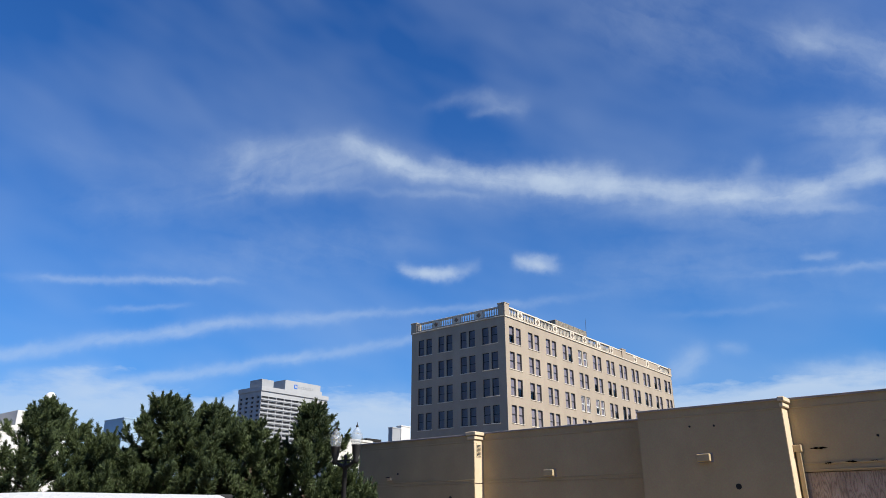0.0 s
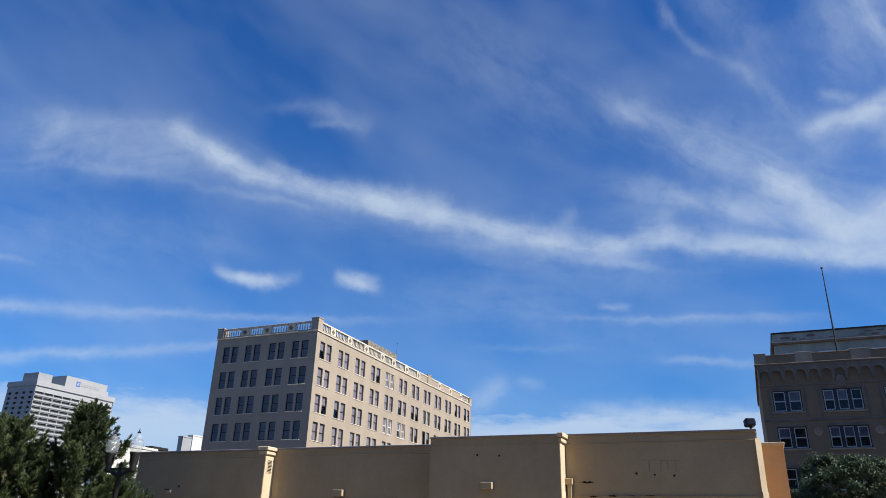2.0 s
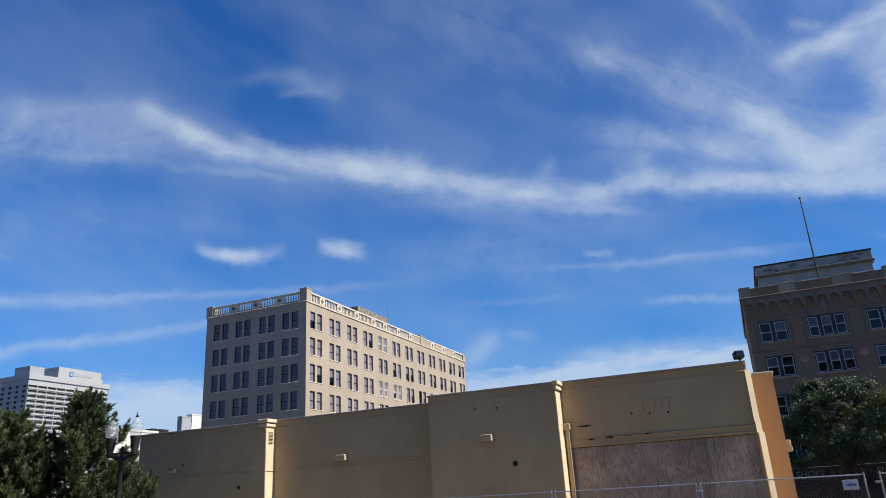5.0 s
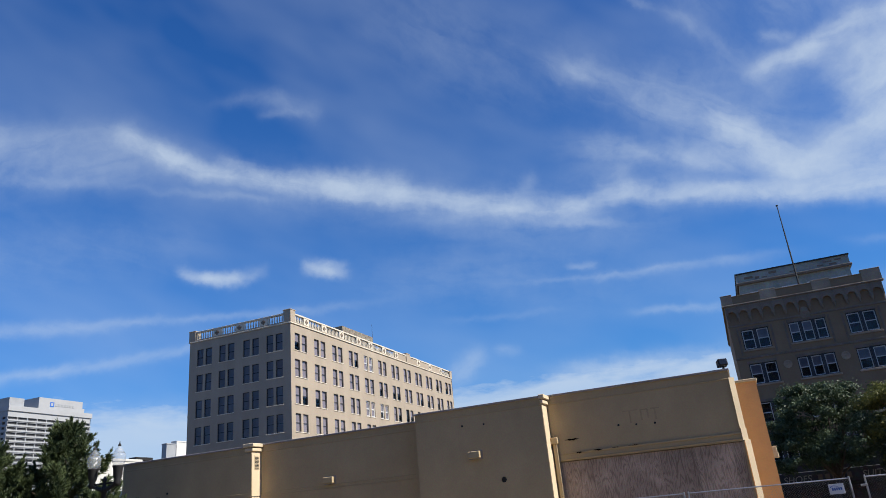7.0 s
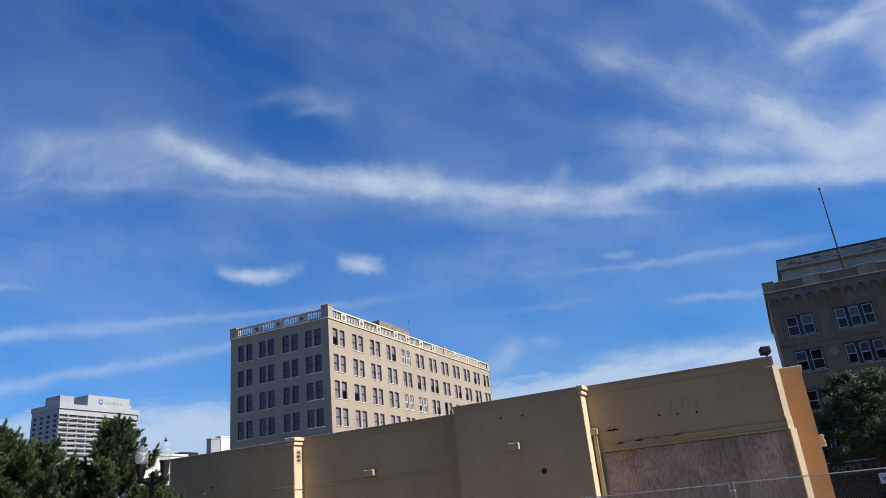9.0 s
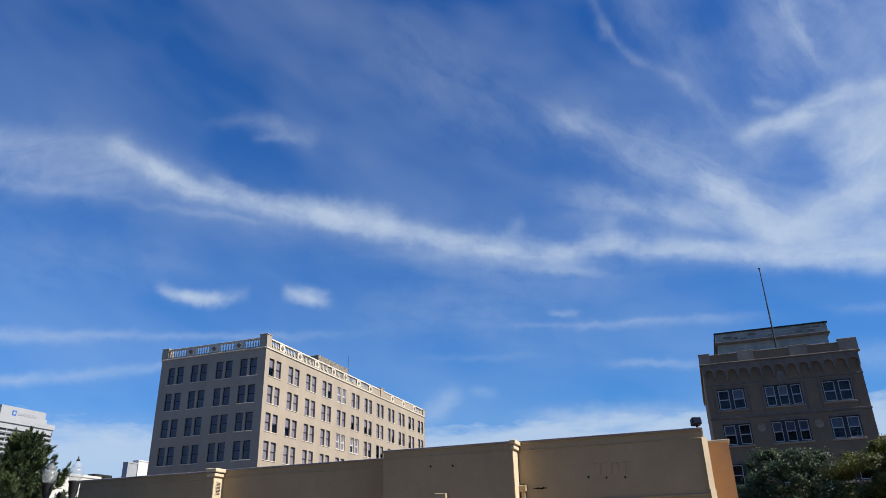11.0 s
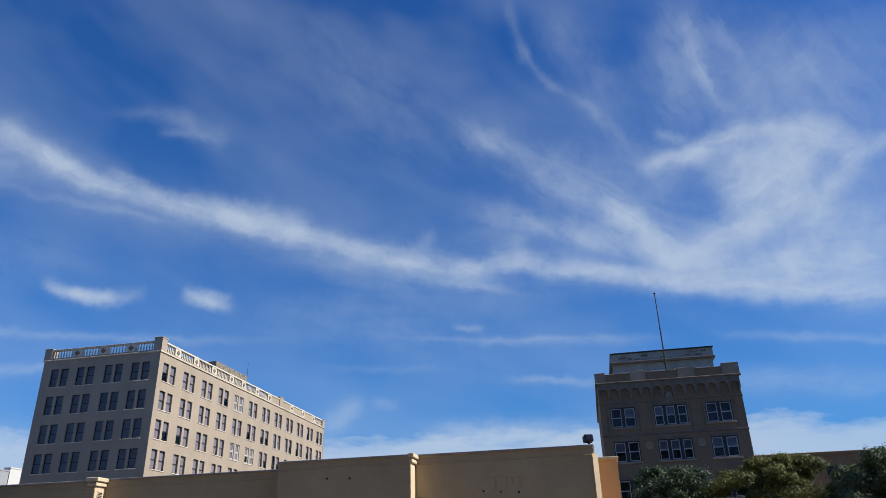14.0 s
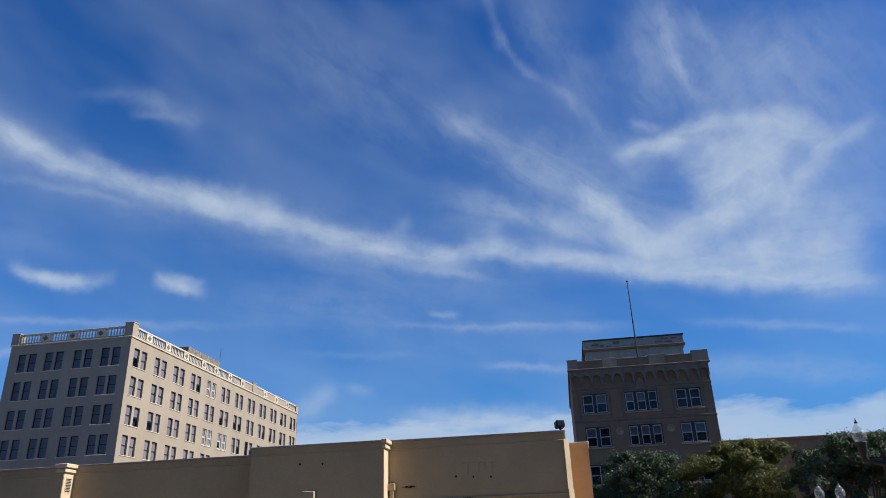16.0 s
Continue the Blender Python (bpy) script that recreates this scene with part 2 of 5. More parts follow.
def material(name, color, rough=0.8, vary=0.25, scale=1.5, fine=30.0, bump=0.15, metal=0.0, stain=None, streaks=0.0, spec=0.4, wob=0.08):
    """A procedural surface: slow stains and fine grain in colour, roughness and relief; scale and fine are per metre."""
    m = bpy.data.materials.new(name)
    m.use_nodes = True
    n, l = m.node_tree.nodes, m.node_tree.links
    p = n["Principled BSDF"]
    p.inputs["Metallic"].default_value, p.inputs["Specular IOR Level"].default_value = metal, spec
    tc, info = n.new("ShaderNodeTexCoord"), n.new("ShaderNodeObjectInfo")
    big, small = n.new("ShaderNodeTexNoise"), n.new("ShaderNodeTexNoise")
    mp = n.new("ShaderNodeMapping")
    mp.inputs["Scale"].default_value = (1, 1, 1 - 0.85 * streaks)
    l.new(tc.outputs["Object"], mp.inputs[0])
    l.new(mp.outputs[0], big.inputs["Vector"])
    l.new(tc.outputs["Object"], small.inputs["Vector"])
    big.inputs["Scale"].default_value, big.inputs["Detail"].default_value = scale, 6
    big.inputs["Roughness"].default_value = 0.65
    small.inputs["Scale"].default_value, small.inputs["Detail"].default_value = fine, 4
    dark = tuple(c * (1 - vary) for c in color) if stain is None else stain
    light = tuple(min(1, c * (1 + vary * 0.6)) for c in color)
    ramp = n.new("ShaderNodeValToRGB")
    ramp.color_ramp.elements[0].position, ramp.color_ramp.elements[1].position = 0.3, 0.68
    ramp.color_ramp.elements[0].color, ramp.color_ramp.elements[1].color = (*dark, 1), (*light, 1)
    l.new(big.outputs["Fac"], ramp.inputs[0])
    mix = n.new("ShaderNodeMix")
    mix.data_type, mix.blend_type = "RGBA", "OVERLAY"
    mix.inputs["Factor"].default_value = min(1.0, vary * 1.2)
    l.new(ramp.outputs[0], mix.inputs["A"])
    l.new(small.outputs["Color"], mix.inputs["B"])
    hue = n.new("ShaderNodeHueSaturation")
    val = n.new("ShaderNodeMath")
    val.operation = "MULTIPLY_ADD"
    val.inputs[1].default_value, val.inputs[2].default_value = 2 * wob, 1 - wob
    l.new(info.outputs["Random"], val.inputs[0])
    l.new(val.outputs[0], hue.inputs["Value"])
    l.new(mix.outputs["Result"], hue.inputs["Color"])
    l.new(hue.outputs[0], p.inputs["Base Color"])
    r = n.new("ShaderNodeMath")
    r.operation = "MULTIPLY_ADD"
    r.inputs[1].default_value, r.inputs[2].default_value = 0.25, max(0.02, rough - 0.12)
    l.new(small.outputs["Fac"], r.inputs[0])
    l.new(r.outputs[0], p.inputs["Roughness"])
    if bump:
        b = n.new("ShaderNodeBump")
        b.inputs["Strength"].default_value, b.inputs["Distance"].default_value = bump, 0.02
        l.new(small.outputs["Fac"], b.inputs["Height"])
        l.new(b.outputs[0], p.inputs["Normal"])
    return m


def leaf_material(name, dark, light, rough=0.5, through_light=0.25, scale=0.6):
    m = bpy.data.materials.new(name)
    m.use_nodes = True
    n, l = m.node_tree.nodes, m.node_tree.links
    p = n["Principled BSDF"]
    geo, tc, nz = n.new("ShaderNodeNewGeometry"), n.new("ShaderNodeTexCoord"), n.new("ShaderNodeTexNoise")
    nz.inputs["Scale"].default_value, nz.inputs["Detail"].default_value = scale, 3
    l.new(tc.outputs["Object"], nz.inputs["Vector"])
    add = n.new("ShaderNodeMath")
    add.operation = "MULTIPLY_ADD"
    add.inputs[1].default_value = 0.45
    l.new(geo.outputs["Random Per Island"], add.inputs[0])
    l.new(nz.outputs["Fac"], add.inputs[2])
    ramp = n.new("ShaderNodeValToRGB")
    ramp.color_ramp.elements[0].position, ramp.color_ramp.elements[1].position = 0.4, 1.0
    ramp.color_ramp.elements[0].color, ramp.color_ramp.elements[1].color = (*dark, 1), (*light, 1)
    l.new(add.outputs[0], ramp.inputs[0])
    l.new(ramp.outputs[0], p.inputs["Base Color"])
    p.inputs["Roughness"].default_value, p.inputs["Specular IOR Level"].default_value = rough, 0.3
    tr = n.new("ShaderNodeBsdfTranslucent")
    l.new(ramp.outputs[0], tr.inputs["Color"])
    ms = n.new("ShaderNodeMixShader")
    ms.inputs[0].default_value = through_light
    l.new(p.outputs[0], ms.inputs[1])
    l.new(tr.outputs[0], ms.inputs[2])
    l.new(ms.outputs[0], n["Material Output"].inputs["Surface"])
    return m


def glass_material(name, tint=(0.84, 0.82, 0.84)):
    """A window pane: clear with a Fresnel reflection and a little waviness."""
    m = bpy.data.materials.new(name)
    m.use_nodes = True
    n, l = m.node_tree.nodes, m.node_tree.links
    n.remove(n["Principled BSDF"])
    clear, gloss, fr, ms = n.new("ShaderNodeBsdfTransparent"), n.new("ShaderNodeBsdfGlossy"), n.new("ShaderNodeFresnel"), n.new("ShaderNodeMixShader")
    clear.inputs[0].default_value = (*tint, 1)
    gloss.inputs["Roughness"].default_value = 0.03
    fr.inputs["IOR"].default_value = 1.45
    tc, nz, b = n.new("ShaderNodeTexCoord"), n.new("ShaderNodeTexNoise"), n.new("ShaderNodeBump")
    nz.inputs["Scale"].default_value = 1.2
    b.inputs["Strength"].default_value, b.inputs["Distance"].default_value = 0.08, 0.05
    l.new(tc.outputs["Object"], nz.inputs["Vector"])
    l.new(nz.outputs["Fac"], b.inputs["Height"])
    l.new(b.outputs[0], gloss.inputs["Normal"])
    l.new(fr.outputs[0], ms.inputs[0])
    l.new(clear.outputs[0], ms.inputs[1])
    l.new(gloss.outputs[0], ms.inputs[2])
    l.new(ms.outputs[0], n["Material Output"].inputs["Surface"])
    return m


def plywood_material(name):
    m = material(name, (0.37, 0.28, 0.215), 0.8, 0.35, 0.8, 40, 0.2, wob=0.26)
    n, l = m.node_tree.nodes, m.node_tree.links
    tc, mp, nz = n.new("ShaderNodeTexCoord"), n.new("ShaderNodeMapping"), n.new("ShaderNodeTexNoise")
    info = n.new("ShaderNodeObjectInfo")
    shift = n.new("ShaderNodeVectorMath")
    shift.operation = "MULTIPLY_ADD"
    l.new(info.outputs["Random"], shift.inputs[0])
    shift.inputs[1].default_value = (9, 5, 17)
    l.new(tc.outputs["Object"], shift.inputs[2])
    mp.inputs["Scale"].default_value = (4.2, 1.0, 0.55)
    l.new(shift.outputs[0], mp.inputs[0])
    l.new(mp.outputs[0], nz.inputs["Vector"])
    nz.inputs["Scale"].default_value, nz.inputs["Detail"].default_value, nz.inputs["Roughness"].default_value = 1.0, 2.0, 0.4
    wv = n.new("ShaderNodeMath")  # contour lines of a slow field: the flame figure of rotary-cut veneer
    wv.operation = "PINGPONG"
    wv.inputs[1].default_value = 0.5
    mul = n.new("ShaderNodeMath")
    mul.operation = "MULTIPLY"
    mul.inputs[1].default_value = 13.0
    l.new(nz.outputs["Fac"], mul.inputs[0])
    l.new(mul.outputs[0], wv.inputs[0])
    hue = [x for x in n if x.type == "HUE_SAT"][0]
    src = hue.inputs["Color"].links[0].from_socket
    mix = n.new("ShaderNodeMix")
    mix.data_type, mix.blend_type = "RGBA", "MULTIPLY"
    mix.inputs["Factor"].default_value = 1.0
    ramp = n.new("ShaderNodeValToRGB")
    ramp.color_ramp.elements[0].color, ramp.color_ramp.elements[1].color = (0.68, 0.66, 0.65, 1), (1.12, 1.12, 1.12, 1)
    ramp.color_ramp.elements[0].position, ramp.color_ramp.elements[1].position = 0.02, 0.32
    l.new(wv.outputs[0], ramp.inputs[0])
    l.new(src, mix.inputs["A"])
    l.new(ramp.outputs[0], mix.inputs["B"])
    l.new(mix.outputs["Result"], hue.inputs["Color"])
    return m


ASPHALT = material("asphalt", (0.115, 0.095, 0.068), 0.9, 0.3, 0.3, 25, 0.3)
CONCRETE = material("concrete", (0.26, 0.22, 0.17), 0.9, 0.2, 0.5, 20, 0.2)
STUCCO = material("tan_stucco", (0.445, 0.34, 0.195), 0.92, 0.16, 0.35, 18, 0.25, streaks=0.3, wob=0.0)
# cream of the trim; on the returns and corner strip it also carries sunlight
STUCCO_TRIM_LIT = material("cream_and_sunlit_stucco", (0.60, 0.48, 0.32), 0.9, 0.12, 0.8, 22, 0.25, wob=0.0)
# wall stucco again, with the glow bounced off the sunny return mixed into the colour
STUCCO_BOUNCE = material("bounce_lit_stucco", (0.68, 0.38, 0.18), 0.9, 0.12, 0.6, 20, 0.25, wob=0.0)
COPING = material("coping_metal", (0.30, 0.275, 0.27), 0.55, 0.2, 1.0, 12, 0.05, metal=0.2)
PLYWOOD = plywood_material("weathered_plywood")
DARK = material("dark_iron", (0.018, 0.017, 0.017), 0.6, 0.3, 4, 60, 0.1)
MOTTLED = material("mottled_old_brick", (0.21, 0.18, 0.14), 0.9, 0.7, 2.2, 9, 0.3)
BROWN_DOOR = material("weathered_brown_wood", (0.16, 0.085, 0.045), 0.85, 0.4, 2, 25, 0.3, streaks=0.7)
RUST = material("rusty_edge", (0.05, 0.03, 0.02), 0.9, 0.5, 6, 40, 0.3)
BRICK_TAN = material("buff_masonry", (0.347, 0.286, 0.217), 0.9, 0.16, 0.25, 6, 0.15, streaks=0.6, wob=0.0)
STONE = material("pale_stone", (0.58, 0.52, 0.42), 0.85, 0.16, 0.6, 8, 0.2, streaks=0.5)
BRICK_BROWN = material("brown_brick", (0.21, 0.148, 0.092), 0.9, 0.18, 0.3, 6, 0.2, streaks=0.5, wob=0.0)
TERRA = material("weathered_terracotta", (0.32, 0.25, 0.18), 0.85, 0.3, 0.6, 8, 0.25, streaks=0.6, wob=0.15)
SOOT = material("sooty_stone", (0.17, 0.135, 0.105), 0.9, 0.35, 0.8, 8, 0.25, streaks=0.5)
COPPER = material("green_grey_cladding", (0.25, 0.27, 0.245), 0.7, 0.35, 0.5, 6, 0.1, streaks=0.6)
FRAME_DARK = material("dark_window_frame", (0.03, 0.03, 0.035), 0.5, 0.2, 2, 30, 0.0)
FRAME_WHITE = material("white_window_frame", (0.50, 0.50, 0.49), 0.5, 0.15, 2, 30, 0.05)
GLASS = glass_material("window_glass")
# dark tone standing for missing light, in the window cores and on the shopfront
UNLIT_DARK = material("unlit_dark", (0.07, 0.07, 0.075), 0.9, 0.5, 0.35, 3, 0.0)
# blinds, tinted violet-grey to stand also for sky reflected in the panes
BLIND = material("blind_and_sky_grey", (0.225, 0.21, 0.245), 0.8, 0.2, 1.0, 12, 0.0)
ROOFING = material("roofing", (0.2, 0.19, 0.18), 0.9, 0.2, 0.5, 10, 0.1)
HOTEL_WALL = material("pale_hotel_concrete", (0.34, 0.345, 0.35), 0.85, 0.08, 0.15, 5, 0.1, wob=0.03)
WHITE_WALL = material("white_render", (0.56, 0.55, 0.52), 0.85, 0.10, 0.15, 5, 0.1, streaks=0.6, wob=0.03)
GREY_WALL = material("grey_concrete_panel", (0.30, 0.31, 0.32), 0.85, 0.12, 0.2, 5, 0.1, wob=0.03)
HAZE_GLASS = material("blue_grey_curtain_wall", (0.26, 0.36, 0.46), 0.35, 0.12, 0.1, 2, 0.0)
VAN_PAINT = material("white_van_paint", (0.45, 0.455, 0.46), 0.28, 0.015, 0.6, 8, 0.0, spec=0.5)
VAN_FILM = material("black_window_film", (0.012, 0.013, 0.018), 0.18, 0.2, 1, 10, 0.0, spec=0.5)
RUBBER = material("rubber", (0.02, 0.02, 0.02), 0.8, 0.2, 4, 40, 0.1)
GHOST = material("faded_paint", (0.37, 0.28, 0.165), 0.92, 0.2, 1.5, 18, 0.2)
CHROME = material("galvanised_steel", (0.50, 0.51, 0.52), 0.42, 0.2, 3, 40, 0.05, metal=0.85)
WIRE = material("galvanised_wire", (0.36, 0.37, 0.38), 0.5, 0.2, 3, 40, 0.0, metal=0.6)
YELLOW = material("yellow_reflector", (0.75, 0.42, 0.03), 0.4, 0.1, 4, 30, 0.0)
RED = material("red_reflector", (0.55, 0.05, 0.03), 0.4, 0.1, 4, 30, 0.0)
SIGN_WHITE = material("white_sign_sheet", (0.75, 0.76, 0.76), 0.5, 0.06, 3, 30, 0.0)
SIGN_BLUE = material("blue_sign_paint", (0.03, 0.12, 0.42), 0.45, 0.1, 3, 30, 0.0)
ORANGE_NET = material("orange_plastic", (0.75, 0.14, 0.04), 0.6, 0.2, 3, 30, 0.0)
LETTER = material("faded_letters", (0.34, 0.31, 0.27), 0.7, 0.2, 3, 30, 0.0)
GLOBE = material("ribbed_lamp_glass", (0.55, 0.58, 0.60), 0.2, 0.08, 4, 30, 0.0, spec=0.6)
gt = GLOBE.node_tree
see = gt.nodes.new("ShaderNodeBsdfTransparent")
gm = gt.nodes.new("ShaderNodeMixShader")
gm.inputs[0].default_value = 0.72
gt.links.new(gt.nodes["Principled BSDF"].outputs[0], gm.inputs[1])
gt.links.new(see.outputs[0], gm.inputs[2])
gt.links.new(gm.outputs[0], gt.nodes["Material Output"].inputs["Surface"])
BARK = material("bark", (0.10, 0.075, 0.055), 0.95, 0.4, 3, 25, 0.5)
NEEDLES = leaf_material("pine_needles", (0.016, 0.032, 0.017), (0.105, 0.135, 0.05), 0.6, 0.12, 0.7)
LEAVES_DARK = leaf_material("dark_leaves", (0.026, 0.046, 0.022), (0.082, 0.118, 0.055), 0.5, 0.2, 0.5)
LEAVES_OLIVE = leaf_material("yellowing_leaves", (0.036, 0.056, 0.018), (0.20, 0.20, 0.05), 0.5, 0.25, 0.5)

# ---- mesh tools ----
EYE = Matrix.Identity(4)


def part(name, bm, mat, parent=None, label="", m=EYE, smooth=False):
    """Links a bmesh as one mesh object under a thing or part."""
    me = bpy.data.meshes.new(name)
    bm.normal_update()
    bm.to_mesh(me)
    bm.free()
    return piece(name, me, mat, parent, label, m, smooth)


def piece(name, me, mat, parent=None, label="", m=EYE, smooth=False):
    if mat is not None and not me.materials:
        me.materials.append(mat)
    if smooth:
        me.polygons.foreach_set("use_smooth", [True] * len(me.polygons))
    ob = new(name, me)
    if parent is not None:
        ob.parent = parent
    ob.matrix_basis = m
    if name == "pane":
        ob.visible_shadow = False  # daylight passes the glass
    if label:
        ob["label"] = label
    return ob


def thing(name, label, category, m=EYE, group="", kind=""):
    ob = new(name)
    ob.empty_display_size = 0.3
    ob.matrix_basis = m
    return tagged(ob, label, category, group, kind)


def at(x, y, z, rz=0.0):
    return pose(x, y, z, 0, 0, rz)


def box(bm, x0, y0, z0, x1, y1, z1, bevel=0.0):
    r = bmesh.ops.create_cube(bm, size=1.0, matrix=Matrix.Translation(((x0 + x1) / 2, (y0 + y1) / 2, (z0 + z1) / 2)) @ Matrix.Diagonal((abs(x1 - x0), abs(y1 - y0), abs(z1 - z0), 1)))
    if bevel:
        edges = list({e for v in r["verts"] for e in v.link_edges})
        bmesh.ops.bevel(bm, geom=edges, offset=bevel, segments=1, affect="EDGES")
    return bm


def boxed(*args, bevel=0.0):
    return box(bmesh.new(), *args, bevel=bevel)


def lathe(bm, profile, seg=12, m=EYE):
    """A turned body from (radius, height) pairs."""
    rings = []
    for r, z in profile:
        rings.append([bm.verts.new(m @ Vector((r * math.cos(2 * math.pi * i / seg), r * math.sin(2 * math.pi * i / seg), z))) for i in range(seg)])
    for a, b in zip(rings, rings[1:]):
        for i in range(seg):
            bm.faces.new((a[i], a[(i + 1) % seg], b[(i + 1) % seg], b[i]))
    bm.faces.new(list(reversed(rings[0])))
    bm.faces.new(rings[-1])
    return bm


def tube(bm, points, radii, seg=6):
    rings = []
    for i, p in enumerate(points):
        d = (points[min(i + 1, len(points) - 1)] - points[max(i - 1, 0)]).normalized()
        q = d.to_track_quat("Z", "Y")
        rings.append([bm.verts.new(p + q @ Vector((radii[i] * math.cos(2 * math.pi * k / seg), radii[i] * math.sin(2 * math.pi * k / seg), 0))) for k in range(seg)])
    for a, b in zip(rings, rings[1:]):
        for k in range(seg):
            bm.faces.new((a[k], a[(k + 1) % seg], b[(k + 1) % seg], b[k]))
    bm.faces.new(list(reversed(rings[0])))
    bm.faces.new(rings[-1])


def facade(us, vs, holes, depth):
    """A wall sheet in x (along) and z (up), facing -y, with real openings and their reveals. holes: (u index, v index) cells."""
    bm = bmesh.new()
    grid = {}

    def vert(u, v, y=0.0):
        k = (round(u, 4), round(v, 4), y)
        if k not in grid:
            grid[k] = bm.verts.new((u, y, v))
        return grid[k]

    for i in range(len(us) - 1):
        for j in range(len(vs) - 1):
            a, b, c, d = us[i], us[i + 1], vs[j], vs[j + 1]
            if (i, j) not in holes:
                bm.faces.new((vert(a, c), vert(b, c), vert(b, d), vert(a, d)))
                continue
            for p, q in (((a, c), (a, d)), ((a, d), (b, d)), ((b, d), (b, c)), ((b, c), (a, c))):
                bm.faces.new((vert(*p), vert(*q), vert(*q, depth), vert(*p, depth)))
    return bm


def sash_window(w, h, bar=0.07, deep=0.08, mid=0.5):
    """The frame of a double-hung window, from its lower left corner, facing -y."""
    bm = bmesh.new()
    box(bm, 0, 0, 0, bar, deep, h)
    box(bm, w - bar, 0, 0, w, deep, h)
    box(bm, bar, 0, 0, w - bar, deep, bar)
    box(bm, bar, 0, h - bar, w - bar, deep, h)
    box(bm, bar, 0.01, h * mid - bar * 0.6, w - bar, deep, h * mid + bar * 0.6)
    return bm


def mesh_of(bm, name, mat):
    me = bpy.data.meshes.new(name)
    bm.normal_update()
    bm.to_mesh(me)
    bm.free()
    me.materials.append(mat)
    return me


def pane_mesh(w, h):
    bm = bmesh.new()
    bm.faces.new([bm.verts.new(p) for p in ((0.03, 0.035, 0.03), (w - 0.03, 0.035, 0.03), (w - 0.03, 0.035, h - 0.03), (0.03, 0.035, h - 0.03))])
    return mesh_of(bm, "pane", GLASS)


# ---- ground ----
LOW = -2.2  # the street beyond the shop lies lower
g = bmesh.new()
strips = [[g.verts.new((x, y, z)) for x in (-2200, 2200)] for y, z in ((-2200, 0), (30, 0), (34, -0.15), (54, LOW + 0.1), (57, LOW), (2200, LOW))]
for p, q in zip(strips, strips[1:]):
    g.faces.new((p[0], p[1], q[1], q[0]))
tagged(part("ground", g, ASPHALT), "pale weathered asphalt ground sloping to a lower street", "ground", kind="structure")
g = bmesh.new()
box(g, -60, 23.2, 0.0, 30, 29.3, 0.15, bevel=0.02)
tagged(part("pavement", g, CONCRETE), "pale concrete pavement with a raised kerb along the shop wall", "pavement", kind="structure")

# ---- the closed tan shop ----
shop = thing("shop_building", "low closed tan stucco shop with boarded front and stepped parapet", "building", at(0, 0, 0))
RY = 27.2  # plane of the set-back bays


def shop_block(name, x0, x1, y0, y1, top, mat=STUCCO, label=""):
    bm = boxed(x0, y0, 0.15, x1, y1, top - 0.07)
    return part(name, bm, mat, shop, label)


def coping(x0, x1, y0, y1, top, mat=COPING):
    bm = boxed(x0, y0, top - 0.07, x1, y1, top, bevel=0.012)
    part("coping", bm, mat, shop, "thin weathered metal coping")


BLOCKS = (("wall", -27.2, -19.9, 26.5, 5.42), ("wall", -19.9, -11.95, 27.15, 5.52), ("wall", -11.95, -6.72, 26.44, 5.70))
for nm, x0, x1, y0, top in BLOCKS:
    shop_block(nm, x0, x1, y0, 40.0, top)
    coping(x0 - 0.03, x1 + 0.03, y0 - 0.07, 40.0, top)
    part("cornice", boxed(x0, y0 - 0.022, top - 0.36, x1, y0, top - 0.31, bevel=0.008), STUCCO, shop)
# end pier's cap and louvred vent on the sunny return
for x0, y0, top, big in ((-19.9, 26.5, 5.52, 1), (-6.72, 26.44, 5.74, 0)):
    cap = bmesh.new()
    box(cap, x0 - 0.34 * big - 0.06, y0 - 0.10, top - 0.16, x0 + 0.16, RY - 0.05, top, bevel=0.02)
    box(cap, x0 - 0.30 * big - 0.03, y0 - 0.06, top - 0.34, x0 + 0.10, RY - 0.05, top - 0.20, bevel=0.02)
    part("pier_cap", cap, STUCCO_TRIM_LIT, shop, "stepped cream stucco pier cap")
    # paler plate on the sunny face only: sunlight put into the colour
    part("return_face", boxed(x0 + 0.001, y0 + 0.01, 0.15, x0 + 0.02, RY - 0.05, top - 0.36), STUCCO_TRIM_LIT, shop, "stucco return with sunlight put into its cream colour")
louver = part("louver", boxed(-19.885, 26.66, 4.42, -19.862, 26.98, 5.02), STUCCO_TRIM_LIT, shop, "small louvred wall vent")
slat_me = mesh_of(boxed(0, 0, 0, 0.012, 0.26, 0.03), "slat", DARK)
for i in range(9):
    piece("slat", slat_me, DARK, louver, m=at(-19.863, 26.69, 4.46 + i * 0.058))
# bay with the boarded shopfront, as a wall with an opening
front = facade([-6.70, -6.56, -0.06, 0.0], [0.15, 3.28, 5.66], {(1, 0)}, 0.35)
part("boarded_wall", front, STUCCO, shop, m=at(0, RY, 0))
part("wall", boxed(-6.70, RY + 0.5, 0.15, -0.02, 40, 5.60), STUCCO, shop)
coping(-6.75, 0.04, RY - 0.07, 40, 5.78)
part("fascia", boxed(-6.70, RY + 0.004, 5.60, -0.02, RY + 0.5, 5.71), STUCCO, shop)
for z0, z1, d in ((5.40, 5.44, 0.025), (3.52, 3.58, 0.04), (3.32, 3.37, 0.03)):
    part("string_course", boxed(-6.68, RY - d, z0, -0.02, RY, z1, bevel=0.01), STUCCO, shop)
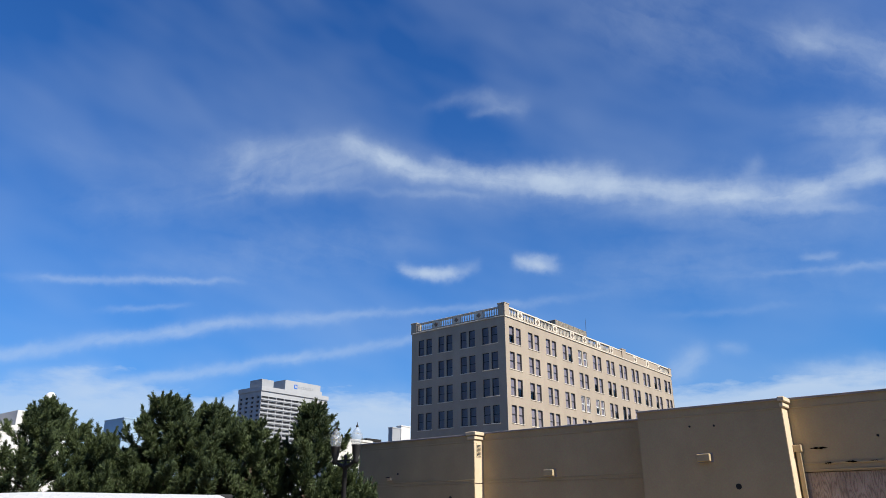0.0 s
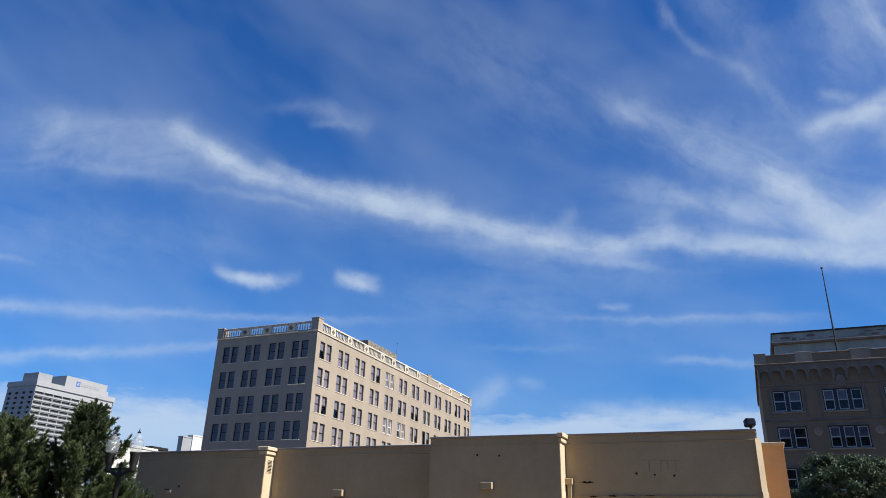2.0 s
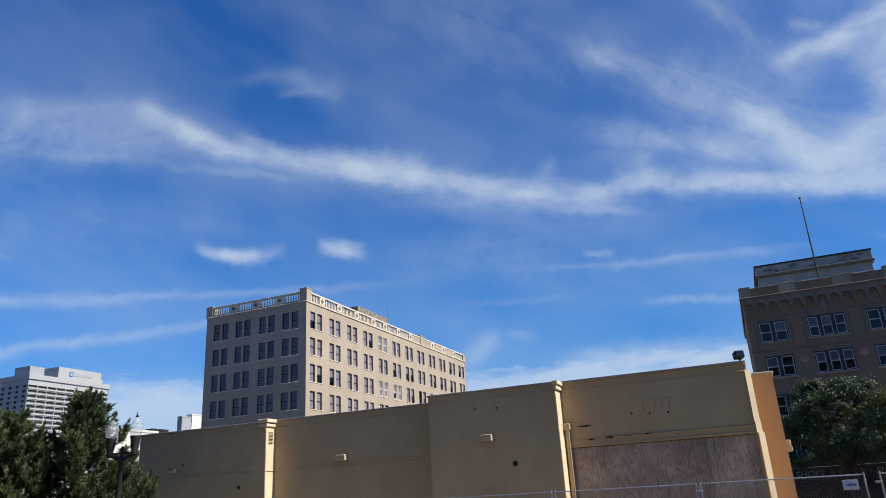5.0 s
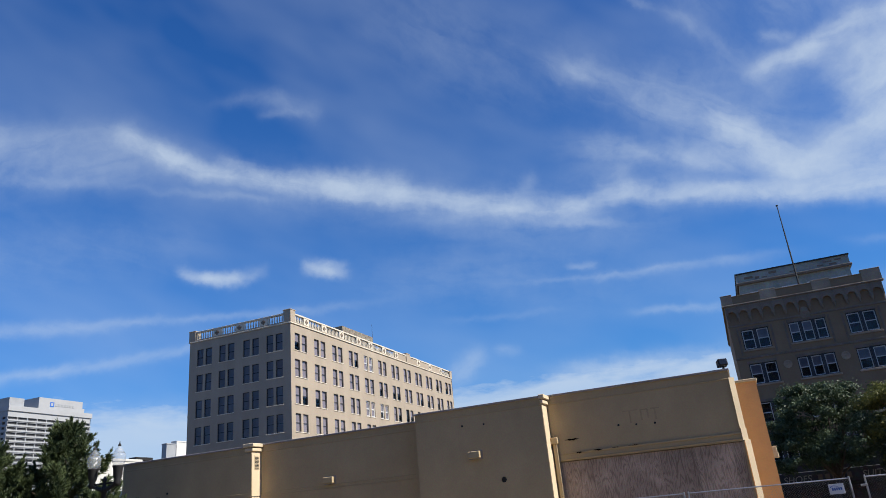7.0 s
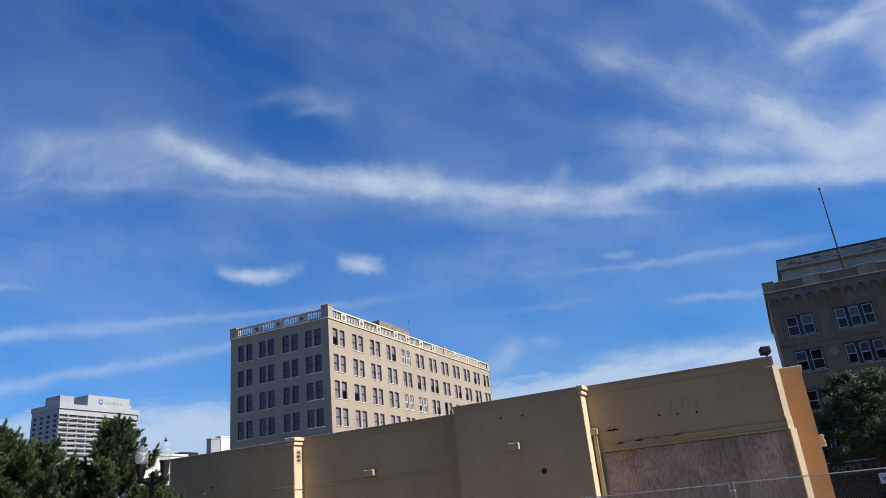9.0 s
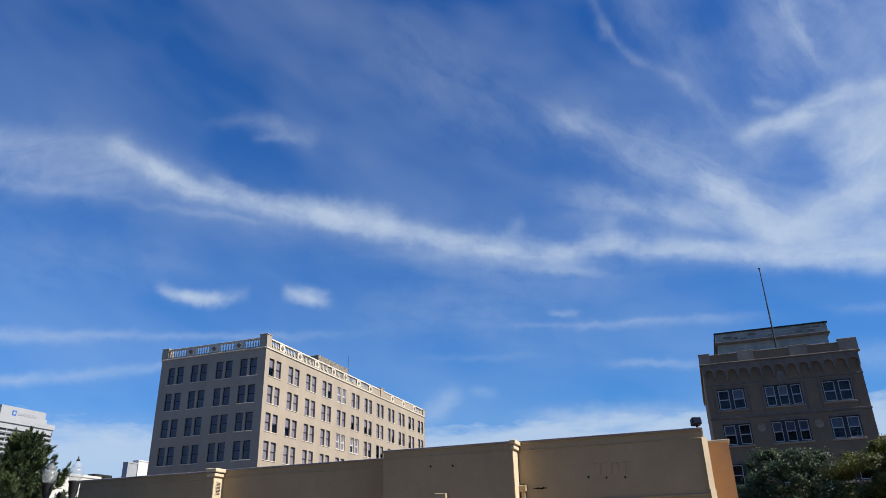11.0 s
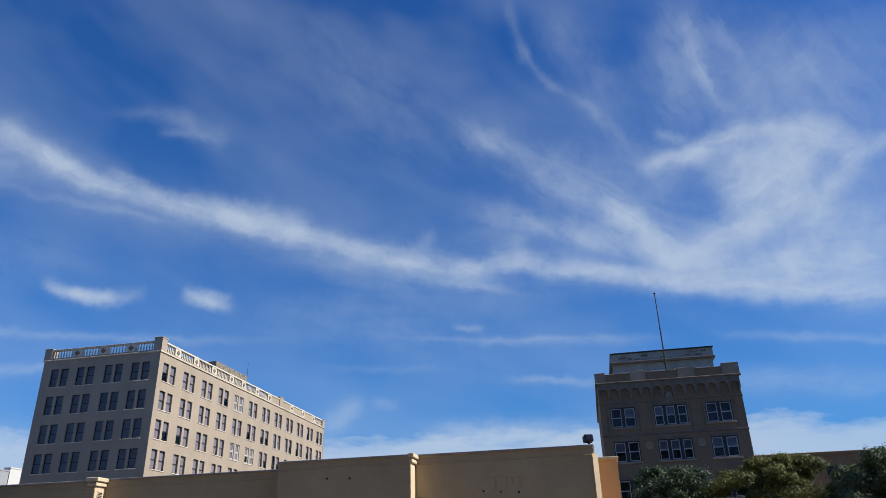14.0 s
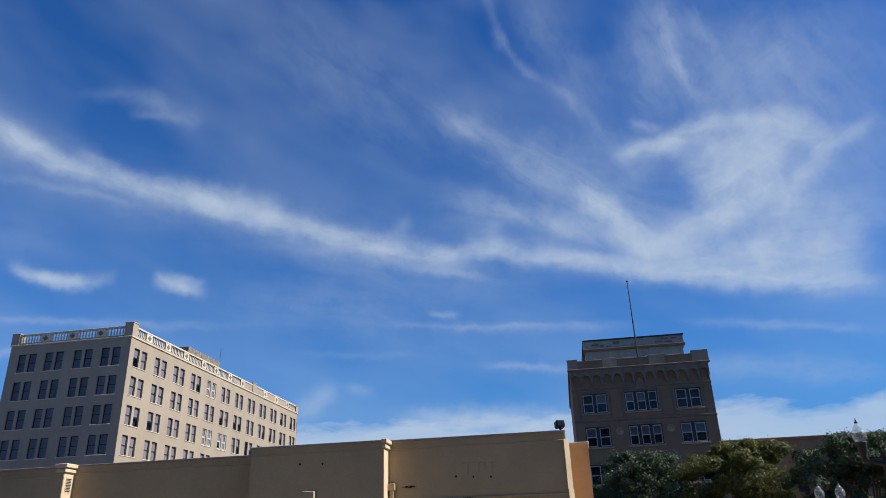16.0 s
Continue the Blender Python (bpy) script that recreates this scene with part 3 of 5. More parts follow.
for i in range(6):
    w = 1.22 if i < 5 else 0.38
    x0 = -6.55 + i * 1.224
    part("plywood_sheet", boxed(x0, RY + 0.06 + 0.006 * (i % 2), 0.16, x0 + w, RY + 0.10 + 0.006 * (i % 2), 3.26), PLYWOOD, shop, "weathered grey-brown plywood sheet")
# rough corner trim at the sunny end, and the return bay with bounced light painted orange
trim = bmesh.new()
for z0, z1, o in ((0.15, 3.3, 0.05), (3.3, 3.7, 0.0), (3.7, 5.45, -0.02)):
    pts = [(-0.02 + o, RY - 0.08), (0.16 + o, RY + 0.06), (0.16 + o, RY + 0.5), (-0.02 + o, RY + 0.5)]
    lo, hi = [trim.verts.new((x, y, z0)) for x, y in pts], [trim.verts.new((x, y, z1)) for x, y in pts]
    for k in range(4):
        trim.faces.new((lo[k], lo[(k + 1) % 4], hi[(k + 1) % 4], hi[k]))
    trim.faces.new(hi)
    trim.faces.new(list(reversed(lo)))
part("corner_trim", trim, STUCCO_TRIM_LIT, shop, "chipped corner moulding with sunlight put into its cream colour")
part("end_wall", boxed(-0.02, 28.67, 0.15, 0.86, 40, 5.40), STUCCO_BOUNCE, shop, "stucco end bay with warm bounced light put into its orange colour")
part("coping", boxed(-0.02, 28.60, 5.40, 0.91, 40, 5.50, bevel=0.015), STUCCO_TRIM_LIT, shop)
part("pipe_box", boxed(0.80, 28.72, 2.66, 1.03, 29.1, 2.86, bevel=0.015), STUCCO_TRIM_LIT, shop, "cream metal vent hood")
part("pipe_box", boxed(0.80, 28.72, 2.86, 1.01, 29.1, 3.06, bevel=0.015), STUCCO_TRIM_LIT, shop, "cream metal vent hood")
# scored line across the lower walls
for x0, x1, y0 in ((-27.2, -19.92, 26.5), (-19.85, -11.97, 27.15)):
    for z in (3.28, 3.42):
        part("score_line", boxed(x0, y0 - 0.016, z, x1, y0, z + 0.03, bevel=0.006), STUCCO, shop)
part("score_line", boxed(-19.88, 26.52, 3.28, -19.872, 27.1, 3.31), RUST, shop)
# small wall fittings
for x, y, z in ((-16.35, 27.15, 3.62), (-9.5, 26.44, 3.85)):
    wl_fit = thing("wall_light", "boxy tan painted wall light on the stucco", "wall light", at(x, y, z), group="wall lights")
    part("housing", boxed(-0.27, -0.22, -0.13, 0.20, 0.0, 0.13, bevel=0.02), STUCCO, wl_fit)
    part("back_plate", boxed(-0.30, -0.02, -0.16, 0.27, 0.0, 0.17, bevel=0.005), COPING, wl_fit)
for x, y, z, r in ((-21.27, 26.5, 2.69, 0.085), (-8.50, 26.44, 2.85, 0.10), (-24.5, 26.5, 3.85, 0.05), (-9.96, 26.44, 4.98, 0.04), (-9.07, 26.44, 4.95, 0.04), (-4.12, RY, 4.33, 0.04), (-3.48, RY, 4.28, 0.035), (-2.82, RY, 4.25, 0.04)):
    bm = bmesh.new()
    lathe(bm, [(r, 0), (r, 0.02), (r * 0.7, 0.02), (r * 0.6, 0.005)], 12)
    part("wall_hole", bm, DARK, shop, "dark round hole in the stucco", m=pose(x, y + 0.004, z, 90, 0, 0))
pipe = thing("downpipe", "tan painted square downpipe with hopper beside the boarded bay", "downpipe", at(-6.56, RY, 0))
part("shaft", boxed(-0.07, -0.14, 0.15, 0.07, 0.0, 3.95, bevel=0.01), STUCCO, pipe)
part("hopper", boxed(-0.14, -0.2, 3.93, 0.13, 0.0, 4.17, bevel=0.02), STUCCO, pipe)
part("hopper_mouth", boxed(-0.12, -0.18, 4.17, 0.11, -0.02, 4.19), RUST, pipe)
for x0, x1, z, h in ((-6.2, -5.62, 4.03, 0.06), (-5.85, -5.55, 3.535, 0.05), (-5.2, -4.82, 3.555, 0.045), (-4.5, -4.2, 3.565, 0.03), (-3.9, -3.5, 3.57, 0.03)):
    bm = bmesh.new()
    n = 16
    lo = [bm.verts.new((x0 + (x1 - x0) * i / n, RY - 0.064, z - h * random.uniform(0.0, 0.9) * math.sin(math.pi * (i + 0.3) / (n + 0.6)))) for i in range(n + 1)]
    hi = [bm.verts.new((x0 + (x1 - x0) * i / n, RY - 0.064, z + h * random.uniform(0.05, 0.8) * math.sin(math.pi * (i + 0.3) / (n + 0.6)))) for i in range(n + 1)]
    for i in range(n):
        bm.faces.new((lo[i], lo[i + 1], hi[i + 1], hi[i]))
    bmesh.ops.solidify(bm, geom=bm.faces[:], thickness=-0.06)
    part("broken_edge", bm, RUST, shop, "dark broken gap in the stucco")
hatch = part("hatch", boxed(-10.76, 26.41, 0.15, -10.06, 26.45, 1.64, bevel=0.01), BROWN_DOOR, shop, "weathered brown boarded hatch low in the wall")
flood = thing("floodlight", "small dark floodlight on the parapet corner", "floodlight", at(-0.12, RY + 0.05, 5.78))
part("lamp_head", boxed(-0.17, -0.14, 0.10, 0.17, 0.14, 0.36, bevel=0.03), DARK, flood, m=pose(0, 0, 0, -12, 0, 20))
part("lens", boxed(-0.13, -0.15, 0.14, 0.13, -0.139, 0.32), VAN_FILM, flood, m=pose(0, 0, 0, -12, 0, 20))
part("bracket", boxed(-0.04, -0.04, 0.0, 0.04, 0.04, 0.14), DARK, flood)
bracket = thing("wall_bracket", "small pale bracket with a rust stain on the stucco", "bracket", at(-25.0, 26.5, 3.62))
part("plate", boxed(-0.12, -0.10, -0.06, 0.12, 0.0, 0.08, bevel=0.01), STUCCO_TRIM_LIT, bracket)
part("arm", boxed(-0.16, -0.16, 0.07, 0.10, -0.02, 0.10), RUST, bracket)
ghost = thing("faded_sign", "faded traces of removed letters on the stucco", "sign", at(-3.9, RY, 4.35))
for i, (x0, x1, z0, z1) in enumerate(((0.0, 0.55, 0.42, 0.46), (0.22, 0.27, 0.0, 0.42), (0.62, 0.68, 0.05, 0.44), (0.68, 0.9, 0.40, 0.44), (0.86, 0.92, 0.1, 0.4), (1.0, 1.32, 0.40, 0.44), (1.12, 1.18, 0.02, 0.40))):
    part("letter_trace", boxed(x0, -0.004, z0, x1, 0.0, z1), GHOST, ghost)

part("footing", boxed(-27.15, 26.6, -1.4, 0.8, 39.9, 0.15), CONCRETE, shop)

# ---- the tall buff office building ----
AX, AY = -52.77, 78.51
office = thing("office_building", "seven-storey buff masonry office building with stone balustrade and paired windows", "building", at(AX, AY, 0))
AW, AD, ROWS_A, STOREY = 16.96, 58.4, 7, 3.6
TOP1 = 26.72  # head of the top row of windows
WIN_H = 2.36


def bays_facade(length, centres, w, gap, rowsn, m, name):
    us, holes = [0.0], set()
    for c in centres:
        for o in (-gap / 2 - w, gap / 2):
            us += [c + o, c + o + w]
    us.append(length)
    vs = [0.0]
    for r in reversed(range(rowsn)):
        vs += [TOP1 - r * STOREY - WIN_H, TOP1 - r * STOREY]
    vs.append(28.0)
    for i in range(len(centres) * 2):
        for r in range(rowsn):
            holes.add((1 + 2 * i, 1 + 2 * r))
    part(name, facade(us, vs, holes, 0.28), BRICK_TAN, office, m=m)
    return us


LEFT_C = [AW - (AX - c) for c in (-67.1, -63.27, -59.2, -55.36)]
RIGHT_C = [2.45 + 4.87 * k for k in range(12)]
M_LEFT = at(-AW, 0, 0)
M_RIGHT = Matrix.Translation((0, 0, 0)) @ pose(0, 0, 0, 0, 0, 90)


def office_windows(centres, w, gap, m, side):
    fme = mesh_of(sash_window(w, WIN_H), "frame", FRAME_DARK)
    fwh = mesh_of(sash_window(w, WIN_H, 0.16), "frame", FRAME_WHITE)
    pme = pane_mesh(w, WIN_H)
    sill = mesh_of(boxed(-0.08, -0.07, -0.11, w * 2 + gap + 0.08, 0.2, 0.0, bevel=0.02), "sill", STONE)
    blind = {k: mesh_of(boxed(0.05, 0.10, WIN_H * (1 - k), w - 0.05, 0.12, WIN_H - 0.05), "blind", BLIND) for k in (0.35, 0.55, 0.95)}
    rnd = random.Random(5 + side)
    for b, c in enumerate(centres):
        for r in range(ROWS_A):
            z = TOP1 - r * STOREY - WIN_H
            if r < 6:
                piece("sill", sill, STONE, office, m=m @ at(c - gap / 2 - w, 0, z))
            for o in (-gap / 2 - w, gap / 2):
                odd = side == 1 and (b, r) in ((4, 0), (4, 2), (5, 2))
                win = piece("window", fwh if odd else fme, None, office, "white-framed open window" if odd else "", m=m @ at(c + o, 0.14, z))
                piece("pane", pme, None, win)
                if rnd.random() < 0.97:
                    piece("blind", blind[rnd.choice((0.55, 0.95, 0.95, 0.95, 0.95) if side else (0.95,))], None, win)


bays_facade(AW, LEFT_C, 1.12, 0.38, ROWS_A, M_LEFT, "front_wall")
bays_facade(AD, RIGHT_C, 1.22, 0.50, ROWS_A, M_RIGHT, "side_wall")
part("footing", boxed(-AW, 0.01, LOW - 0.2, -0.01, AD, 0.0), STONE, office)
part("far_wall", boxed(-AW, AD - 0.3, 0, 0, AD, 28), BRICK_TAN, office)
part("blind_wall", boxed(-AW, 0.3, 0, -AW + 0.3, AD - 0.3, 28), BRICK_TAN, office)
part("core", boxed(-AW + 0.9, 0.9, 0, -0.9, AD - 0.9, 27.7), UNLIT_DARK, office, "solid dark block whose colour stands for unlit rooms")
part("roof", boxed(-AW + 0.31, 0.29, 27.72, -0.29, AD - 0.31, 28.0), ROOFING, office)
office_windows(LEFT_C, 1.12, 0.38, M_LEFT, 0)
office_windows(RIGHT_C, 1.22, 0.50, M_RIGHT, 1)


def balustrade(length, panels, solid, m, stone):
    """String course, piers, carved panels, balusters and rail along one side of the roof."""
    part("string_course", boxed(-0.12, -0.14, 27.86, length + 0.0, 0.3, 28.02, bevel=0.03), STONE, office, m=m)
    part("plinth", boxed(0, -0.04, 28.02, length, 0.34, 28.22), stone, office, m=m)
    part("rail", boxed(0.4, -0.06, 29.20, length - 0.4, 0.36, 29.42, bevel=0.03), STONE, office, m=m)
    bal = bmesh.new()
    lathe(bal, [(0.10, 0), (0.10, 0.08), (0.06, 0.12), (0.11, 0.36), (0.055, 0.72), (0.06, 0.86), (0.10, 0.92), (0.10, 0.98)], 8)
    bme = mesh_of(bal, "baluster", STONE)
    bme.polygons.foreach_set("use_smooth", [True] * len(bme.polygons))
    panel = boxed(-0.65, -0.03, 28.22, 0.65, 0.33, 29.20, bevel=0.02)
    orn = bmesh.new()
    for k in range(4):
        a = k * math.pi / 2
        lathe(orn, [(0.17, 0), (0.17, 0.05), (0.06, 0.07)], 8, pose(0.19 * math.cos(a), -0.03, 28.71 + 0.19 * math.sin(a), 90, 0, 0))
    pme, ome = mesh_of(panel, "panel", STONE), mesh_of(orn, "rosette", SOOT)
    stops = [0.5] + panels + [length - 0.5]
    for c in panels:
        p = piece("panel", pme, STONE, office, m=m @ at(c, 0, 0))
        piece("rosette", ome, None, p)
    for i, (a, b) in enumerate(zip(stops, stops[1:])):
        a, b = a + 0.7, b - 0.7
        if i in solid:
            part("parapet_panel", boxed(a - 0.04, 0.03, 28.22, b + 0.04, 0.28, 29.20), BRICK_TAN, office, m=m)
            continue
        n = max(3, int((b - a) / 0.40))
        for k in range(n):
            piece("baluster", bme, STONE, office, m=m @ at(a + (b - a) * (k + 0.5) / n, 0.15, 28.22))


balustrade(AW, [4.75, 8.6, 12.6], (), M_LEFT, BRICK_TAN)
balustrade(AD, [3.9, 8.6, 13.6, 18.9, 22.9, 27.8, 32.5, 42.0, 47.3, 52.7], (7, 8, 9), M_RIGHT, BRICK_TAN)
# added backing wall that makes the gaps between the sunny balusters dark
for a, b in ((1.2, 18.2), (19.8, 33.0)):
    part("roof_upstand", boxed(a, 0.85, 28.0, b, 1.05, 29.0), ROOFING, office, "dark backing added behind the balustrade to darken its gaps", m=M_RIGHT)
for x0, y0, sx, sy, zt in ((-1.05, -0.10, 1.15, 1.15, 29.86), (-AW - 0.1, -0.10, 1.1, 1.1, 29.6), (-1.05, AD - 1.1, 1.15, 1.15, 29.45), (-0.7, 36.5, 0.82, 1.5, 29.75)):
    pier = boxed(x0, y0, 28.03, x0 + sx, y0 + sy, zt - 0.15)
    box(pier, x0 - 0.06, y0 - 0.06, zt - 0.15, x0 + sx + 0.06, y0 + sy + 0.06, zt, bevel=0.03)
    part("corner_pier", pier, BRICK_TAN, office)
ph = part("roof_house", boxed(-9.0, 22.0, 28.0, -4.6, 32.5, 32.6), BRICK_TAN, office, "low roof house with rough mottled upper band")
part("roof_house_band", boxed(-9.1, 21.9, 30.9, -4.5, 32.6, 32.75, bevel=0.05), MOTTLED, ph)
bm = bmesh.new()
tube(bm, [Vector((-5.0, 33.5, 28.0)), Vector((-5.0, 33.5, 35.4))], [0.06, 0.03])
part("antenna", bm, DARK, office)

# ---- the brown brick building with the flagpole ----
BX, BY, BW = 1.25, 80.86, 15.12
brown = thing("brick_building", "five-storey brown brick building with arcaded cornice and white window frames", "building", at(BX, BY, 0))
us = [0.0, 1.05, 2.32, 2.50, 3.77, 5.70, 6.78, 6.94, 8.02, 8.18, 9.26, 11.15, 12.42, 12.60, 13.87, BW]
B_COLS = (1, 3, 5, 7, 9, 11, 13)
vs = [0.0]
for z in (3.75, 7.5, 11.50, 15.15):
    vs += [z + 0.0, z + 2.15]
vs.append(20.1)
holes = {(i, j) for i in B_COLS for j in (1, 3, 5, 7)}
part("front_wall", facade(us, vs, holes, 0.3), BRICK_BROWN, brown)
part("core", boxed(0.7, 0.9, 0, BW - 0.7, 24.3, 19.8), UNLIT_DARK, brown, "solid dark block whose colour stands for unlit rooms")
part("footing", boxed(0, 0.01, LOW - 0.2, BW, 25, 0.0), SOOT, brown)
part("side_wall", boxed(0, 0.001, 0, 0.3, 25, 20.1), BRICK_BROWN, brown)
part("side_wall", boxed(BW - 0.3, 0.001, 0, BW, 25, 20.1), BRICK_BROWN, brown)
part("back_wall", boxed(0.3, 24.6, 0, BW - 0.3, 25, 20.1), BRICK_BROWN, brown)
part("roof", boxed(0.3, 0.3, 19.8, BW - 0.3, 24.6, 20.1), ROOFING, brown)
rnd = random.Random(8)
sizes = {}
for i in B_COLS:
    w = round(us[i + 1] - us[i], 2)
    if w not in sizes:
        outer = bmesh.new()
        for b0 in ((0, 0, 0, 0.09, 0.10, 2.15), (w - 0.09, 0, 0, w, 0.10, 2.15), (0.09, 0, 0, w - 0.09, 0.10, 0.08), (0.09, 0, 2.05, w - 0.09, 0.10, 2.15)):
            box(outer, *b0)
        sash = sash_window(w - 0.18, 1.97, 0.075)
        bmesh.ops.translate(sash, verts=sash.verts[:], vec=(0.09, 0.01, 0.08))
        sizes[w] = (mesh_of(sash, "frame", FRAME_WHITE), pane_mesh(w, 2.15), mesh_of(boxed(0.1, 0.10, 1.1, w - 0.1, 0.12, 2.05), "blind", BLIND), mesh_of(outer, "outer_frame", FRAME_DARK))
    for j in (1, 3, 5, 7):
        win = piece("window", sizes[w][0], None, brown, "white sash window", m=at(us[i], 0.12, vs[j]))
        piece("pane", sizes[w][1], None, win)
        piece("outer_frame", sizes[w][3], None, win)
        if rnd.random() < 0.6:
            piece("blind", sizes[w][2], None, win)
for a, b in ((1, 3), (5, 9), (11, 13)):
    for j in (1, 3, 5, 7):
        part("sill", boxed(us[a] - 0.15, -0.12, vs[j] - 0.2, us[b + 1] + 0.15, 0.1, vs[j], bevel=0.02), TERRA, brown)
        part("lintel", boxed(us[a] - 0.1, -0.03, vs[j] + 2.15, us[b + 1] + 0.1, 0.1, vs[j] + 2.42), SOOT, brown)
    part("raised_surround", boxed(us[a] - 0.42, -0.05, 14.6, us[a] - 0.22, 0.0, 17.5), SOOT, brown)
    part("raised_surround", boxed(us[b + 1] + 0.22, -0.05, 14.6, us[b + 1] + 0.42, 0.0, 17.5), SOOT, brown)
for i in (2, 6, 8, 12):
    for j in (1, 3, 5, 7):
        part("mullion", boxed(us[i], -0.012, vs[j], us[i + 1], 0.2, vs[j] + 2.15), FRAME_DARK, brown)
part("string_course", boxed(-0.06, -0.08, 14.18, BW + 0.06, 0.0, 14.4, bevel=0.02), SOOT, brown)
part("string_course", boxed(-0.06, -0.08, 17.72, BW + 0.06, 0.0, 17.9, bevel=0.02), SOOT, brown)
for c in (4.75, 10.15):
    med = bmesh.new()
    lathe(med, [(0.42, 0), (0.42, 0.06), (0.3, 0.07), (0.28, 0.03), (0.12, 0.03), (0.05, 0.08)], 16)
    part("medallion", med, TERRA, brown, "round terracotta medallion", m=pose(c, 0, 13.1, 90, 0, 0))
crest = bmesh.new()
box(crest, 7.1, -0.1, 17.45, 8.0, 0, 18.2, bevel=0.05)
lathe(crest, [(0.4, 0), (0.4, 0.12), (0.2, 0.16)], 12, pose(7.55, 0, 18.3, 90, 0, 0))
part("crest", crest, SOOT, brown, "carved stone crest over the middle window")
# arcaded corbel table under the cornice
N_ARC = 13
step = BW / N_ARC
pts = [(0, 19.95), (0, 18.62), (0.16, 18.62)]
for k in range(9):
    a = math.pi * (1 - k / 8)
    pts.append((step / 2 + (step / 2 - 0.16) * math.cos(a), 18.95 + (step / 2 - 0.16) * math.sin(a)))
pts += [(step - 0.16, 18.62), (step, 18.62), (step, 19.95)]
arc = bmesh.new()
arc.faces.new([arc.verts.new((x, -0.30, z)) for x, z in pts])
r = bmesh.ops.extrude_face_region(arc, geom=arc.faces[:])
bmesh.ops.translate(arc, verts=[v for v in r["geom"] if isinstance(v, bmesh.types.BMVert)], vec=(0, 0.30, 0))
bmesh.ops.recalc_face_normals(arc, faces=arc.faces[:])
arc_me = mesh_of(arc, "frieze_arch", SOOT)
for i in range(N_ARC):
    piece("frieze_arch", arc_me, None, brown, m=at(i * step, 0, 0))
cor = bmesh.new()
lathe(cor, [(0.03, -0.5), (0.10, -0.35), (0.14, -0.1), (0.15, 0.0)], 8)
cme = mesh_of(cor, "corbel", SOOT)
for i in range(N_ARC + 1):
    piece("corbel", cme, SOOT, brown, m=at(min(max(i * step, 0.12), BW - 0.12), -0.13, 18.62))
part("cornice", boxed(-0.26, -0.42, 19.95, BW + 0.26, 0.2, 20.12, bevel=0.04), SOOT, brown)
for i, (x0, x1, zt, mt) in enumerate(((-0.18, 0.95, 21.26, TERRA), (0.95, 3.75, 21.05, BRICK_BROWN), (3.75, 5.35, 21.22, TERRA), (5.35, 8.85, 21.05, BRICK_BROWN), (8.85, 10.6, 21.22, TERRA), (10.6, 13.55, 21.05, BRICK_BROWN), (13.55, BW + 0.18, 21.4, TERRA))):
    p = boxed(x0, -0.22 - 0.05 * (mt is TERRA), 20.15, x1, 0.28, zt - 0.08)
    box(p, x0 - 0.03, -0.30, zt - 0.08, x1 + 0.03, 0.32, zt, bevel=0.02)
    part("parapet", p, mt, brown)
for x0 in (-0.18, BW - 0.12):
    part("parapet", boxed(x0, 0.3, 20.15, x0 + 0.3, 25, 21.0), BRICK_BROWN, brown)
pent = part("penthouse", boxed(2.2, 5.4, 20.1, 13.75, 17, 23.55), COPPER, brown, "grey-green clad roof house with dark eaves")
part("eave", boxed(1.95, 5.0, 23.45, 14.05, 17.3, 23.72, bevel=0.04), SOOT, pent)
part("upper_band", boxed(2.1, 5.25, 23.72, 13.9, 17.1, 24.72), COPPER, pent)
part("eave", boxed(2.0, 5.1, 24.72, 14.0, 17.2, 24.86), DARK, pent)
for c in (3.2, 6.6, 9.2, 11.7):
    win = part("window", sash_window(1.6, 1.0, 0.12), FRAME_WHITE, pent, m=at(c, 5.3, 21.5))
    piece("pane", pane_mesh(1.6, 1.0), None, win)
random.seed(4)
for k in range(9):
    x, z = random.uniform(2.2, 13.2), random.uniform(23.85, 24.4)
    part("worn_patch", boxed(x, 5.235, z, x + random.uniform(0.3, 1.0), 5.26, z + random.uniform(0.1, 0.3)), SOOT, pent)
pole = thing("flagpole", "tall bare dark flagpole on the roof", "flagpole", at(9.45, 84.77, 20.1))
bm = bmesh.new()
tube(bm, [Vector((0, 0, 0)), Vector((0, 0, 6)), Vector((0, 0, 11.4))], [0.10, 0.08, 0.05], 8)
part("mast", bm, DARK, pole)
bm = bmesh.new()
lathe(bm, [(0.03, 11.4), (0.12, 11.45), (0.14, 11.53), (0.10, 11.6), (0.02, 11.62)], 8)
part("finial", bm, DARK, pole)

# ---- far town ----
hotel = thing("hotel_tower", "white banded high-rise hotel tower far behind the pines", "building", at(-420.6, 313.2, 0))
HT = 87.6  # eaves


def banded(length, rows, m, frac, name, label, pitch=3.1):
    vs, hs = [0.0], set()
    z = HT - 3.6
    cuts = []
    for r in range(rows):
        cuts.append((z - 1.6, z))
        z -= pitch
    for a, b in reversed(cuts):
        vs += [a, b]
    vs.append(HT)
    n = max(2, round(length / 7.0))
    us = [0.0]
    for k in range(n):
        c = length * (k + 0.5) / n
        us += [c - length / n * frac / 2, c + length / n * frac / 2]
    us.append(length)
    for i in range(n):
        for r in range(rows):
            hs.add((1 + 2 * i, 1 + 2 * r))
    # the end wall is coloured greyer than the long wall to carry its shade
    part(name, facade(us, vs, hs, 0.7), GREY_WALL if name == "end_wall" else HOTEL_WALL, hotel, label, m=m)
    band = mesh_of(boxed(0, -0.5, -1.45, length, 0.0, -0.5), "balcony_band", HOTEL_WALL)
    if name == "long_wall":
        for a, b in cuts:
            piece("balcony_band", band, None, hotel, m=m @ at(0, 0, a + 0.45))


